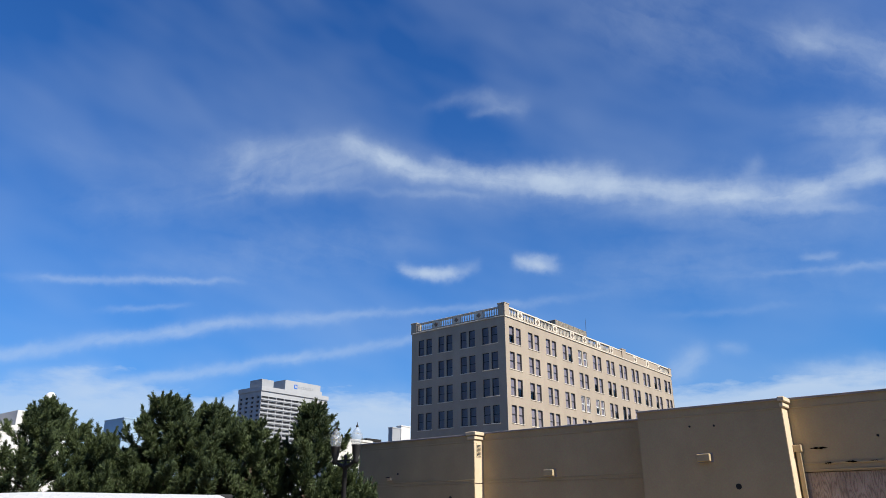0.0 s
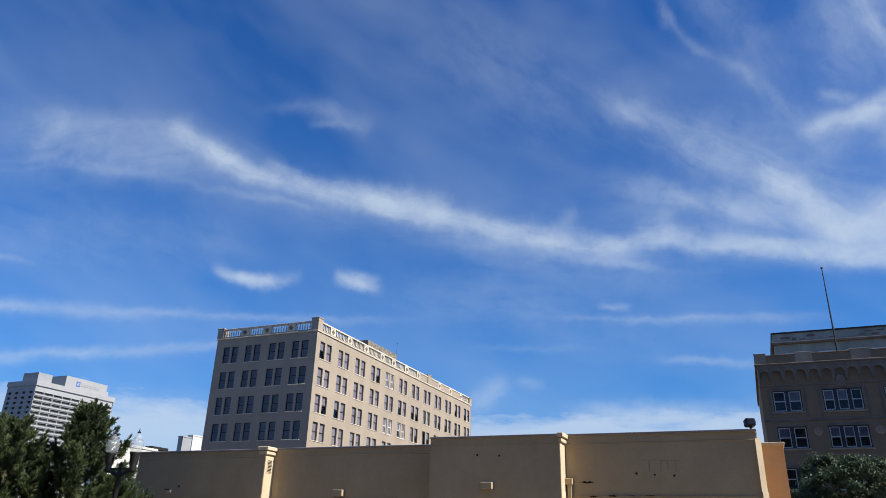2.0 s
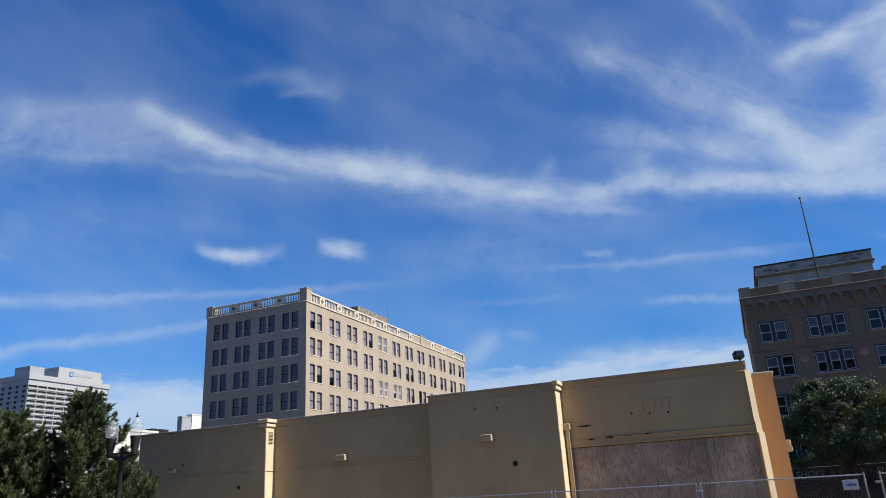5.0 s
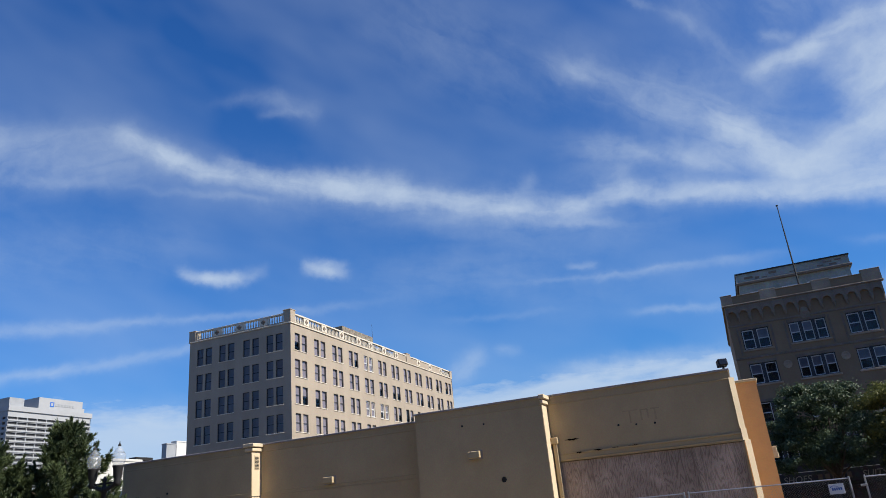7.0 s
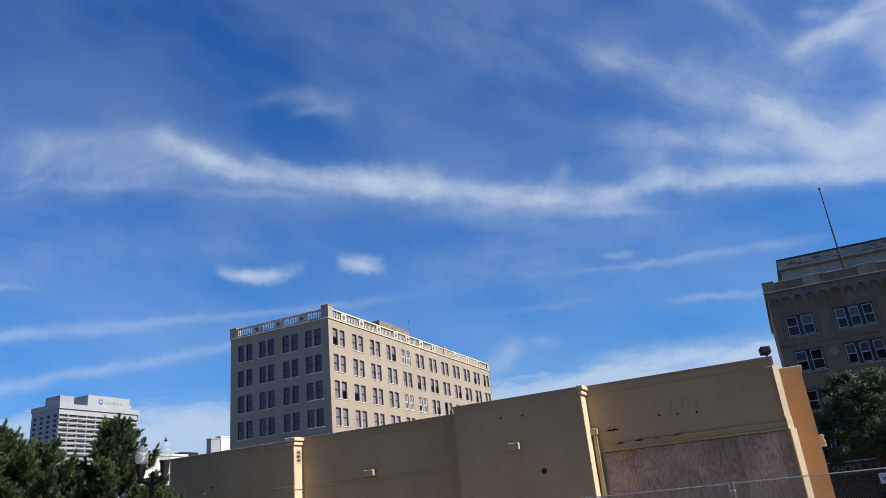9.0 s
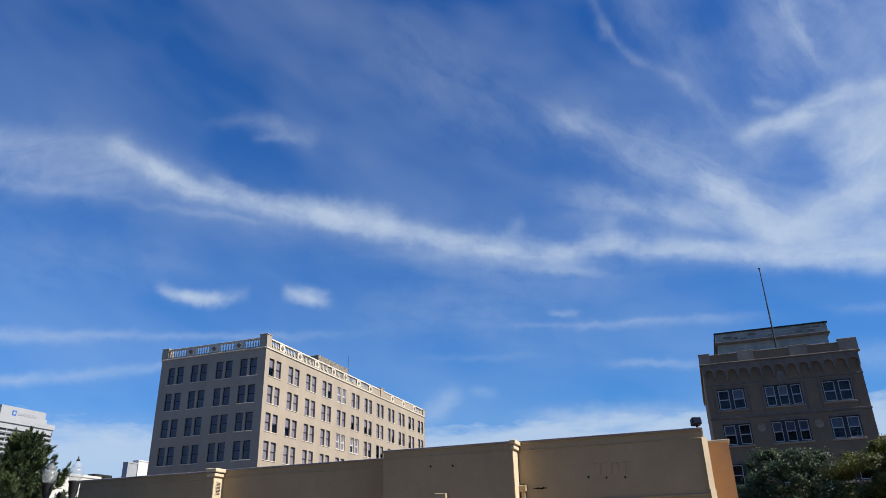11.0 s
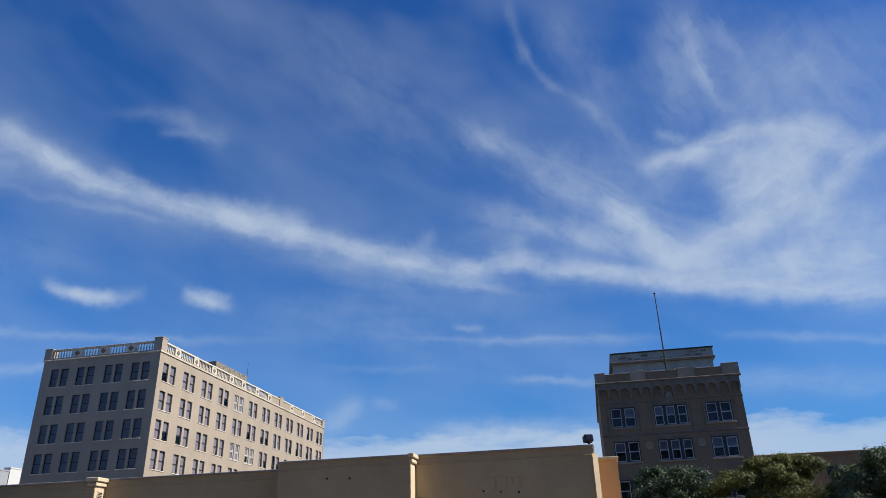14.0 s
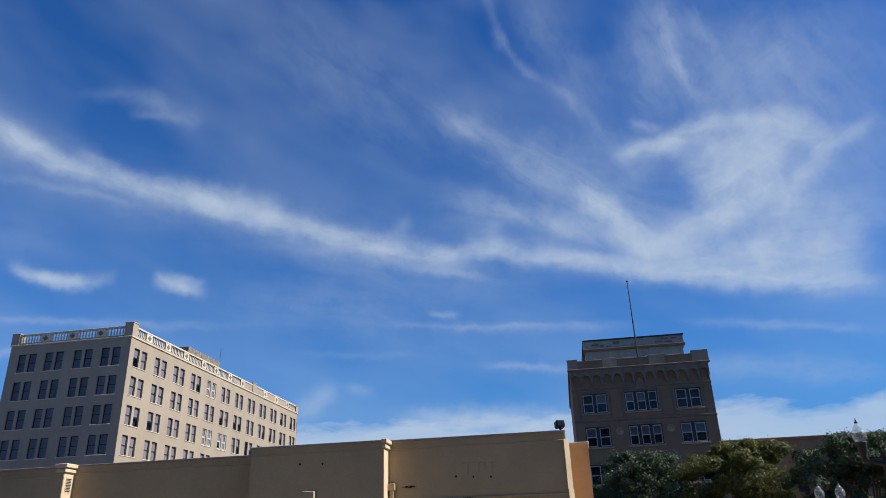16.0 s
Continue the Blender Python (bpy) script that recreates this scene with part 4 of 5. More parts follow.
part("footing", boxed(-26.5, 0.01, LOW - 0.2, -0.01, 63.0, 0.0), HOTEL_WALL, hotel)
banded(26.5, 24, at(-26.5, 0, 0), 0.45, "end_wall", "end wall with dark window strips, its shade put into a greyer colour", 3.2)
banded(63.0, 24, pose(0, 0, 0, 0, 0, 90), 0.93, "long_wall", "white long wall with balcony bands", 3.2)
part("core", boxed(-25.6, 0.9, 0, -0.9, 62.1, HT - 0.4), UNLIT_DARK, hotel)
part("back_wall", boxed(-26.5, 62.5, 0, 0, 63.0, HT), HOTEL_WALL, hotel)
part("side_wall", boxed(-26.5, 0.01, 0, -26.1, 62.5, HT), HOTEL_WALL, hotel)
part("roof", boxed(-27.0, -0.5, HT, 0.8, 63.5, HT + 3.2), HOTEL_WALL, hotel)
part("roof_house", boxed(-17.0, 2.0, HT + 3.2, -3.0, 12.5, HT + 9.0), GREY_WALL, hotel)
part("roof_house", boxed(-19.0, 21.5, HT + 3.2, -0.9, 56.0, HT + 10.8), HOTEL_WALL, hotel)
part("roof_house", boxed(-19.0, 56.0, HT + 3.2, -4.0, 60.5, HT + 7.0), HOTEL_WALL, hotel)
sign = part("roof_sign", boxed(-0.9, 30.0, HT + 5.2, -0.75, 33.0, HT + 8.4), SIGN_BLUE, hotel, "square sign mark")
part("sign_bar", boxed(-0.75, 30.7, HT + 5.9, -0.70, 32.3, HT + 7.7), HOTEL_WALL, sign)
for k in range(7):
    part("sign_bar", boxed(-0.9, 34.2 + k * 2.2, HT + 5.9, -0.75, 35.7 + k * 2.2, HT + 7.6), GREY_WALL, hotel, "grey sign letter bar")


def plain_block(name, label, x, y, w, d, h, mat, rows=0, cols=0, extra=()):
    """A far building: front towards -y from x to x + w, side towards +x."""
    b = thing(name, label, "building", at(x, y, 0))
    part("wall", boxed(0, 0, LOW - 0.2 if y > 30 else -0.1, w, d, h - 0.4), mat, b)
    part("parapet", boxed(-0.12, -0.12, h - 0.4, w + 0.12, d + 0.12, h, bevel=0.05), mat, b)
    if rows:
        wme = mesh_of(boxed(-0.6, -0.05, -0.7, 0.6, 0.0, 0.7), "window", VAN_FILM)
        for r in range(rows):
            for c in range(cols):
                piece("window", wme, None, b, m=at(w * (c + 0.5) / cols, 0, h - 2.4 - r * 3.4))
                piece("window", wme, None, b, m=pose(w, d * (c + 0.5) / cols, h - 2.4 - r * 3.4, 0, 0, 90))
    for x0, y0, x1, y1, z1, mt in extra:
        part("roof_house", boxed(x0, y0, h, x1, y1, h + z1), mt, b)
    return b


plain_block("white_building", "plain white low building beyond the pines", -70.0, 8.0, 13.6, 16.5, 8.1, WHITE_WALL, extra=((8.0, 12.9, 13.5, 16.4, 1.1, WHITE_WALL),))
plain_block("glass_building", "pale blue-grey curtain-walled office block far off", -227.0, 110.0, 12, 9, 31.0, HAZE_GLASS)
plain_block("white_building", "white older building with stained wall over the tan shop", -94.0, 81.7, 4.0, 9.5, 14.5, WHITE_WALL, extra=((0.5, 1.0, 2.0, 2.6, 0.9, DARK), (2.4, 8.4, 3.9, 12.0, 0.4, DARK)))
plain_block("white_building", "pale grey modern block far behind", -172.6, 183.1, 1.9, 4.2, 31.3, GREY_WALL)
plain_block("white_building", "pale grey modern block far behind", -172.9, 187.6, 2.2, 4.8, 32.3, WHITE_WALL)
plain_block("dark_building", "dark low building behind the street trees", 17.2, 96.0, 30.0, 20, 13.3, BRICK_BROWN, 2, 7)

# unseen blocks added behind the viewer: they close the place and hold off low skylight
for x, w, h, mt in ((-130, 60, 28, BRICK_TAN), (-68, 36, 30, BRICK_TAN), (-31, 28, 24, BRICK_BROWN), (-2, 30, 32, BRICK_TAN), (29, 30, 26, BRICK_BROWN), (60, 60, 30, BRICK_TAN)):
    plain_block("street_front", "unseen plain block added to hold off low skylight", x, -52, w, 18, h, mt)

# ---- storefront with awning and words, under the street trees ----
store = thing("shopfront", "shopfront with lettered fascia under the trees, shade put into its dark colour", "shopfront", at(1.6, 58.0, LOW))
# wall and fascia are coloured dark in place of the shade they stand in
part("wall", boxed(0.0, 0.6, 0, 34, 5.0, 5.5), UNLIT_DARK, store)
part("fascia", boxed(0.0, 0.3, 3.65, 10.5, 0.6, 4.55, bevel=0.03), UNLIT_DARK, store)
for i in range(3):
    fr = part("window", sash_window(3.0, 3.2, 0.08), FRAME_DARK, store, m=at(0.3 + i * 3.4, 0.5, 0.3))
    piece("pane", pane_mesh(3.0, 3.2), None, fr)


def words(text, size, m, parent):
    cu = bpy.data.curves.new("letters", "FONT")
    cu.body, cu.size, cu.extrude, cu.shear = text, size, 0.02, 0.25
    tmp = bpy.data.objects.new("letters", cu)
    me = bpy.data.meshes.new_from_object(tmp)
    bpy.data.objects.remove(tmp)
    return piece("letters", me, LETTER, parent, "pale painted letters", m=m)


words("SHOES", 0.62, pose(0.42, 0.27, 3.86, 90, 0, 0), store)
words("SUITS", 0.62, pose(5.45, 0.27, 3.86, 90, 0, 0), store)
for k in range(5):
    part("letter_bar", boxed(2.7 + k * 0.46, 0.275, 3.88, 3.0 + k * 0.46, 0.295, 4.28), SOOT, store)

# ---- lamps ----


def twin_lamp(x, y, top, spread, rz, foot=0.0):
    """A twin acorn street lamp; top is the height of the finials."""
    b = thing("street_lamp", "black cast-iron twin street lamp with clear acorn globes", "street lamp", at(x, y, foot, rz), group="street lamps")
    base = top - 1.42
    bm = bmesh.new()
    lathe(bm, [(0.26, 0), (0.26, 0.25), (0.18, 0.35), (0.15, 0.8), (0.10, 0.95), (0.085, base - 0.3), (0.11, base - 0.28), (0.11, base - 0.18), (0.07, base - 0.1), (0.06, base + 0.1), (0.09, base + 0.14), (0.02, base + 0.26)], 12)
    part("post", bm, DARK, b, smooth=True)
    for s in (-1, 1):
        bm = bmesh.new()
        tube(bm, [Vector((0, 0, base - 0.22)), Vector((s * spread * 0.25, 0, base - 0.14)), Vector((s * spread * 0.42, 0, base - 0.05)), Vector((s * spread * 0.5, 0, base + 0.05))], [0.09, 0.07, 0.07, 0.09], 8)
        box(bm, -0.04 + s * spread * 0.25 - 0.2, -0.03, base - 0.02, 0.04 + s * spread * 0.25 + 0.2, 0.03, base + 0.04)
        part("arm", bm, DARK, b)
        bm = bmesh.new()
        lathe(bm, [(0.07, base - 0.12), (0.13, base - 0.02), (0.10, base + 0.1), (0.15, base + 0.22), (0.17, base + 0.48), (0.20, base + 0.54), (0.20, base + 0.58)], 12)
        part("lamp_holder", bm, DARK, b, m=at(s * spread / 2, 0, 0), smooth=True)
        bm = bmesh.new()
        lathe(bm, [(0.17, base + 0.58), (0.22, base + 0.70), (0.245, base + 0.86), (0.22, base + 0.98), (0.19, base + 1.0)], 14)
        gl = part("globe", bm, GLOBE, b, "clear prismatic acorn globe", m=at(s * spread / 2, 0, 0), smooth=True)
        bm = bmesh.new()
        lathe(bm, [(0.20, base + 1.0), (0.13, base + 1.13), (0.06, base + 1.2), (0.05, base + 1.24)], 12)
        part("lamp_cap", bm, GLOBE, gl, smooth=True)
        bm = bmesh.new()
        lathe(bm, [(0.05, base + 1.24), (0.06, base + 1.28), (0.025, base + 1.32), (0.008, base + 1.42)], 8)
        part("finial", bm, DARK, gl)
    return b


twin_lamp(-21.2, 19.85, 5.36, 1.17, 0)
twin_lamp(10.98, 27.95, 5.72, 1.15, -18)
twin_lamp(13.1, 41.0, 5.25, 1.0, 0, -0.85)

globe = thing("globe_lamp", "white round globe lamp on a tall thin post beyond the pines", "street lamp", at(-38.0, 15.4, 0))
bm = bmesh.new()
tube(bm, [Vector((0, 0, 0)), Vector((0, 0, 7.35))], [0.09, 0.05], 8)
part("post", bm, DARK, globe)
bm = bmesh.new()
bmesh.ops.create_uvsphere(bm, u_segments=16, v_segments=10, radius=0.24, matrix=Matrix.Translation((0, 0, 7.57)))
part("globe", bm, SIGN_WHITE, globe, smooth=True)

# ---- temporary wire fence ----
FY, FH, FP = 21.9, 1.80, 4.14


def fence_panel(x0, x1, rz=0.0):
    w = x1 - x0
    f = thing("wire_fence", "galvanised chain-link temporary fence panel", "fence", at(x0, FY, 0, rz), group="fence panels")
    for x in (0.03, w - 0.03):
        bm = bmesh.new()
        tube(bm, [Vector((x, 0, 0)), Vector((x, 0, FH + 0.03))], [0.024, 0.024], 8)
        part("post", bm, CHROME, f)
    for z in (FH - 0.02, 0.15, 0.98):
        if z == 0.98 and x0 < 1:
            continue
        bm = bmesh.new()
        tube(bm, [Vector((0.03, 0, z)), Vector((w - 0.03, 0, z))], [0.019, 0.019], 6)
        part("rail", bm, CHROME, f)
    net = bmesh.new()
    s, t = 0.065, 0.0016
    n = int((w + FH) / s / 1.0)
    for i in range(n):
        for d in (1, -1):
            a = i * s - (FH if d > 0 else 0)
            u0, u1 = max(a, 0.03), min(a + FH, w - 0.03)
            if u1 - u0 < 0.02:
                continue
            za, zb = (u0 - a, u1 - a) if d > 0 else (FH - (u0 - a), FH - (u1 - a))
            vv = [net.verts.new(p) for p in ((u0, 0, za - t * 1.4), (u1, 0, zb - t * 1.4), (u1, 0, zb + t * 1.4), (u0, 0, za + t * 1.4))]
            net.faces.new(vv)
            vv = [net.verts.new(p) for p in ((u0, -t, za), (u1, -t, zb), (u1, t, zb), (u0, t, za))]
            net.faces.new(vv)
    tagged(part("wire_mesh", net, WIRE, f), kind="stuff")
    cl = bmesh.new()
    box(cl, -0.10, -0.035, FH - 0.25, 0.06, 0.035, FH - 0.19, bevel=0.01)
    part("clamp", cl, CHROME, f)
    return f


xs = [-26.65 + FP * k for k in range(8)]
for a, b in zip(xs, xs[1:]):
    fence_panel(a + 0.03, b - 0.03)
for k in range(3):
    fence_panel(2.60 + k * 3.9, 2.60 + k * 3.9 + 3.8)
board = thing("fence_sign", "white sign with a blue mark on the wire fence", "sign", at(1.74, FY - 0.04, 1.42))
part("sheet", boxed(0, -0.008, 0, 0.36, 0, 0.25, bevel=0.002), SIGN_WHITE, board)
bm = bmesh.new()
for k in range(5):
    box(bm, 0.07 + k * 0.05, -0.012, 0.09, 0.105 + k * 0.05, -0.008, 0.16)
part("mark", bm, SIGN_BLUE, board)
bm = bmesh.new()
for k in range(8):
    a0, a1 = math.pi * (0.15 + 0.09 * k), math.pi * (0.15 + 0.09 * (k + 1))
    vv = [bm.verts.new((0.13 + r * math.cos(a), -0.0095, 0.13 + 0.7 * r * math.sin(a))) for r, a in ((0.10, a0), (0.115, a0), (0.115, a1), (0.10, a1))]
    bm.faces.new(vv)
part("arc", bm, SIGN_BLUE, board)
net = thing("safety_netting", "orange plastic safety netting along the foot of the fence", "barrier", at(2.5, 26.6, 0.15))
bm = bmesh.new()
for k in range(24):
    x = k * 0.5
    for j in range(4):
        box(bm, x, -0.004, 0.02 + j * 0.11, x + 0.5, 0.004, 0.07 + j * 0.11 + 0.01 * math.sin(x * 3))
    box(bm, x, -0.006, 0, x + 0.05, 0.006, 0.5)
part("mesh_band", bm, ORANGE_NET, net)
for k in range(7):
    part("stake", boxed(k * 2.0 - 0.02, -0.03, 0, k * 2.0 + 0.02, 0.01, 0.6), DARK, net)
park = thing("parking_sign", "blue and white parking sign on a thin post", "sign", at(5.3, 18.0, 0))
bm = bmesh.new()
tube(bm, [Vector((0, 0, 0)), Vector((0, 0, 2.05))], [0.025, 0.025], 6)
part("post", bm, CHROME, park)
part("plate", boxed(-0.23, -0.035, 1.55, 0.23, -0.026, 2.08, bevel=0.004), SIGN_WHITE, park)
part("blue_field", boxed(-0.13, -0.040, 1.60, 0.13, -0.036, 1.86), SIGN_BLUE, park)
bm = bmesh.new()
lathe(bm, [(0.075, 0), (0.075, 0.003), (0.055, 0.004), (0.055, 0)], 16, pose(0.0, -0.041, 1.69, 90, 0, 0))
box(bm, -0.02, -0.044, 1.70, 0.0, -0.041, 1.82)
part("mark", bm, SIGN_WHITE, park)
for k in range(3):
    part("text_bar", boxed(-0.17, -0.040, 1.92 + k * 0.05, 0.17, -0.036, 1.945 + k * 0.05), SIGN_BLUE, park)

# ---- the parked van ----
van = thing("van", "white medical transport van with black window film and coloured rear stripe", "van", at(-16.90, 14.24, 0, 92.0))
# local axes: x forward, y to the van's left, z up; origin at the middle of the rear bumper
VH, VW = 2.2, 1.0
prof = [(0.02, 0.45), (0.0, 1.15), (0.05, 1.98), (0.10, 2.10), (0.28, VH - 0.02), (2.6, VH), (3.55, VH - 0.04), (3.95, VH - 0.16), (4.55, 1.62), (4.85, 1.36), (5.45, 1.14), (5.62, 0.9), (5.64, 0.42)]
bm = bmesh.new()
rings = []
for y, inset in ((-VW, 0.0), (-VW * 0.995, 0.0), (-VW * 0.90, 0.06), (-VW * 0.75, 0.0), (0, -0.03), (VW * 0.75, 0.0), (VW * 0.90, 0.06), (VW * 0.995, 0.0), (VW, 0.0)):
    ring = []
    for x, z in prof:
        zz, yy = z, y
        if z > 1.2:
            yy = y * (1 - 0.10 * (z - 1.2) / (VH - 1.2))
        if abs(y) > 0.98:
            zz = min(z, VH - 0.26) if z > 1.9 else z
        elif abs(y) > 0.85 and z > 1.9:
            zz = z - 0.08
        elif abs(y) < 0.1 and z > 2.2:
            zz = z + 0.02
        ring.append(bm.verts.new((x, yy, zz)))
    rings.append(ring)
for a, b in zip(rings, rings[1:]):
    for k in range(len(prof)):
        q = (k + 1) % len(prof)
        try:
            bm.faces.new((a[k], a[q], b[q], b[k]))
        except ValueError:
            pass
bm.faces.new(rings[0])
bm.faces.new(list(reversed(rings[-1])))
bmesh.ops.remove_doubles(bm, verts=bm.verts[:], dist=0.004)
bmesh.ops.recalc_face_normals(bm, faces=bm.faces[:])
body = part("body", bm, VAN_PAINT, van, "glossy white painted van body", smooth=True)
rounding = body.modifiers.new("rounding", "BEVEL")
rounding.width, rounding.segments, rounding.limit_method, rounding.angle_limit = 0.05, 3, "ANGLE", radians(14)
rounding.harden_normals = True


def side_y(z, s=-1, out=0.006):
    return s * (VW * (1 - 0.10 * max(0, z - 1.2) / (VH - 1.2)) + out)


def side_panel(name, pts, mat, parent, label="", out=0.006, s=-1, thick=0.008):
    bm = bmesh.new()
    f = bm.faces.new([bm.verts.new((x, side_y(z, s, out), z)) for x, z in pts])
    r = bmesh.ops.extrude_face_region(bm, geom=[f])
    bmesh.ops.translate(bm, verts=[v for v in r["geom"] if isinstance(v, bmesh.types.BMVert)], vec=(0, -s * thick, 0))
    bmesh.ops.recalc_face_normals(bm, faces=bm.faces[:])
    return part(name, bm, mat, parent, label)


film = side_panel("side_window", [(0.55, 1.1), (0.5, 1.86), (3.0, 1.86), (3.06, 1.78), (3.06, 1.1)], VAN_FILM, van, "black filmed side window with white lettering bars")
side_panel("door_window", [(3.32, 1.15), (3.32, 1.80), (3.72, 1.80), (4.10, 1.50), (4.28, 1.28), (4.28, 1.15)], VAN_FILM, van, "dark cab door window")
side_panel("seam", [(1.62, 1.88), (1.62, 2.05), (1.635, 2.05), (1.635, 1.88)], COPING, van)
side_panel("seam", [(3.19, 0.5), (3.19, 1.95), (3.205, 1.95), (3.205, 0.5)], COPING, van)
for k, w in enumerate((0.20, 0.17, 0.06, 0.18, 0.19, 0.18, 0.16)):
    x0 = 1.38 + sum((0.20, 0.17, 0.06, 0.18, 0.19, 0.18, 0.16)[:k]) + 0.035 * k
    side_panel("letter_bar", [(x0, 1.46), (x0 + 0.03, 1.74), (x0 + w * 0.45 + 0.03, 1.74), (x0 + w * 0.45, 1.46)], SIGN_WHITE, film, out=0.010, thick=0.003)
for k in range(9):
    side_panel("letter_bar", [(1.35 + k * 0.15, 1.32), (1.35 + k * 0.15, 1.38), (1.46 + k * 0.15, 1.38), (1.46 + k * 0.15, 1.32)], SIGN_WHITE, film, out=0.010, thick=0.003)
side_panel("logo_disc", [(1.05 + 0.26 * math.cos(a * math.pi / 8), 1.47 + 0.24 * math.sin(a * math.pi / 8)) for a in range(16)], COPING, film, out=0.009, thick=0.002)
side_panel("logo_heart", [(1.05, 1.30), (0.90, 1.46), (0.88, 1.56), (0.93, 1.62), (1.0, 1.62), (1.05, 1.57), (1.10, 1.62), (1.17, 1.62), (1.22, 1.56), (1.20, 1.46)], RED, film, out=0.013, thick=0.003)
side_panel("logo_line", [(0.84, 1.40), (1.0, 1.42), (1.04, 1.54), (1.09, 1.34), (1.13, 1.42), (1.32, 1.42), (1.32, 1.40), (1.14, 1.40), (1.09, 1.30), (1.04, 1.48), (1.01, 1.40)], SIGN_WHITE, film, out=0.017, thick=0.003)
# rear doors
rear = part("rear_window", boxed(-0.015, -0.84, 1.18, 0.012, 0.84, 1.96, bevel=0.01), VAN_FILM, van, "black filmed rear doors with white marks", m=pose(-0.105, 0, 0, 0, 4.3, 0))
stripe_me = [mesh_of(boxed(0, -0.055, 0, 0.02, 0.055, 0.16), "reflector", c) for c in (YELLOW, RED)]
for k in range(15):
    piece("reflector", stripe_me[k % 2], None, rear, m=pose(-0.022, -0.78 + k * 0.111, 1.77, 8, 0, 0))
for c in (-0.45, 0.42):
    bm = bmesh.new()
    lathe(bm, [(0.14, 0), (0.14, 0.006), (0.11, 0.006), (0.11, 0)], 14, pose(-0.02, c, 1.30, 0, -90, 0))
    box(bm, -0.026, c - 0.02, 1.32, -0.018, c + 0.05, 1.56)
    part("mark", bm, SIGN_WHITE, rear)
part("brake_lamp", boxed(0.04, -0.32, 2.08, 0.30, 0.32, 2.2, bevel=0.02), DARK, van, "dark high rear lamp and camera pod")
for s in (-1, 1):
    part("tail_lamp", boxed(-0.015, s * 0.95 - 0.05, 1.0, 0.08, s * 0.95 + 0.04, 1.55, bevel=0.02), RED, van)
    part("hinge", boxed(0.02, s * 0.985 - 0.02, 1.45, 0.12, s * 0.985 + 0.02, 1.58, bevel=0.005), CHROME, van)
    mir = boxed(4.15, s * 1.02, 1.22, 4.30, s * 1.30, 1.52, bevel=0.03)
    part("wing_mirror", mir, DARK, van)
ws = bmesh.new()
f = ws.faces.new([ws.verts.new(p) for p in ((4.03, -0.78, 2.08), (4.03, 0.78, 2.08), (4.80, 0.86, 1.42), (4.80, -0.86, 1.42))])
bmesh.ops.translate(ws, verts=ws.verts[:], vec=(0.012, 0, 0.012))
bmesh.ops.solidify(ws, geom=[f], thickness=0.006)
part("windscreen", ws, VAN_FILM, van)
part("bumper", boxed(-0.08, -0.95, 0.4, 0.12, 0.95, 0.62, bevel=0.04), DARK, van)
part("bumper", boxed(5.5, -0.95, 0.36, 5.72, 0.95, 0.62, bevel=0.04), DARK, van)
for x in (0.95, 4.65):
    for s in (-1, 1):
        bm = bmesh.new()
        lathe(bm, [(0.22, -0.11), (0.33, -0.11), (0.35, -0.07), (0.35, 0.07), (0.33, 0.11), (0.22, 0.11)], 20)
        wh = part("wheel", bm, RUBBER, van, m=pose(x, s * 0.89, 0.35, 90, 0, 0))
        bm = bmesh.new()
        lathe(bm, [(0.21, -0.10), (0.21, 0.10), (0.08, 0.118), (0.05, 0.118)], 16)
        part("rim", bm, CHROME, wh)

# ---- trees ----


def wood(bm, p0, d, length, r0, bends, rnd, seg=6, lift=0.0, wig=0.16):
    pts, rad = [p0.copy()], [r0]
    p, d = p0.copy(), d.normalized()
    for i in range(bends):
        d = (d + Vector((rnd.uniform(-wig, wig), rnd.uniform(-wig, wig), rnd.uniform(-0.08, 0.08) + lift))).normalized()
        p = p + d * (length / bends)
        pts.append(p.copy())
        rad.append(max(0.008, r0 * (1 - 0.8 * (i + 1) / bends)))
    tube(bm, pts, rad, seg)
    return pts


def raw_mesh(name, verts, faces, mat):
    me = bpy.data.meshes.new(name)
    me.from_pydata(verts, [], faces)
    me.materials.append(mat)
    return me


def brush(verts, faces, p, d, length, size, rnd, count):
    """A shoot of pine: needles set all round the stem d from p, longer at its foot than at its tip."""
    q = d.to_track_quat("Z", "Y")
    for k in range(count):
        f = (k + rnd.random()) / count
        a, t = k * 2.4 + rnd.uniform(-0.4, 0.4), rnd.uniform(0.55, 1.2) * (1.15 - 0.75 * f)
        w = q @ Vector((math.cos(a) * math.sin(t), math.sin(a) * math.sin(t), math.cos(t)))
        b = p + d * (length * f)
        e = b + w * size * rnd.uniform(0.7, 1.1) * (1.1 - 0.35 * f)
        s = w.cross(Vector((rnd.uniform(-1, 1), rnd.uniform(-1, 1), rnd.uniform(-1, 1)))).normalized() * 0.014
        i = len(verts)
        verts += [(b - s)[:], (b + s)[:], (e + s * 0.5)[:], (e - s * 0.5)[:]]
        faces.append((i, i + 1, i + 2, i + 3))


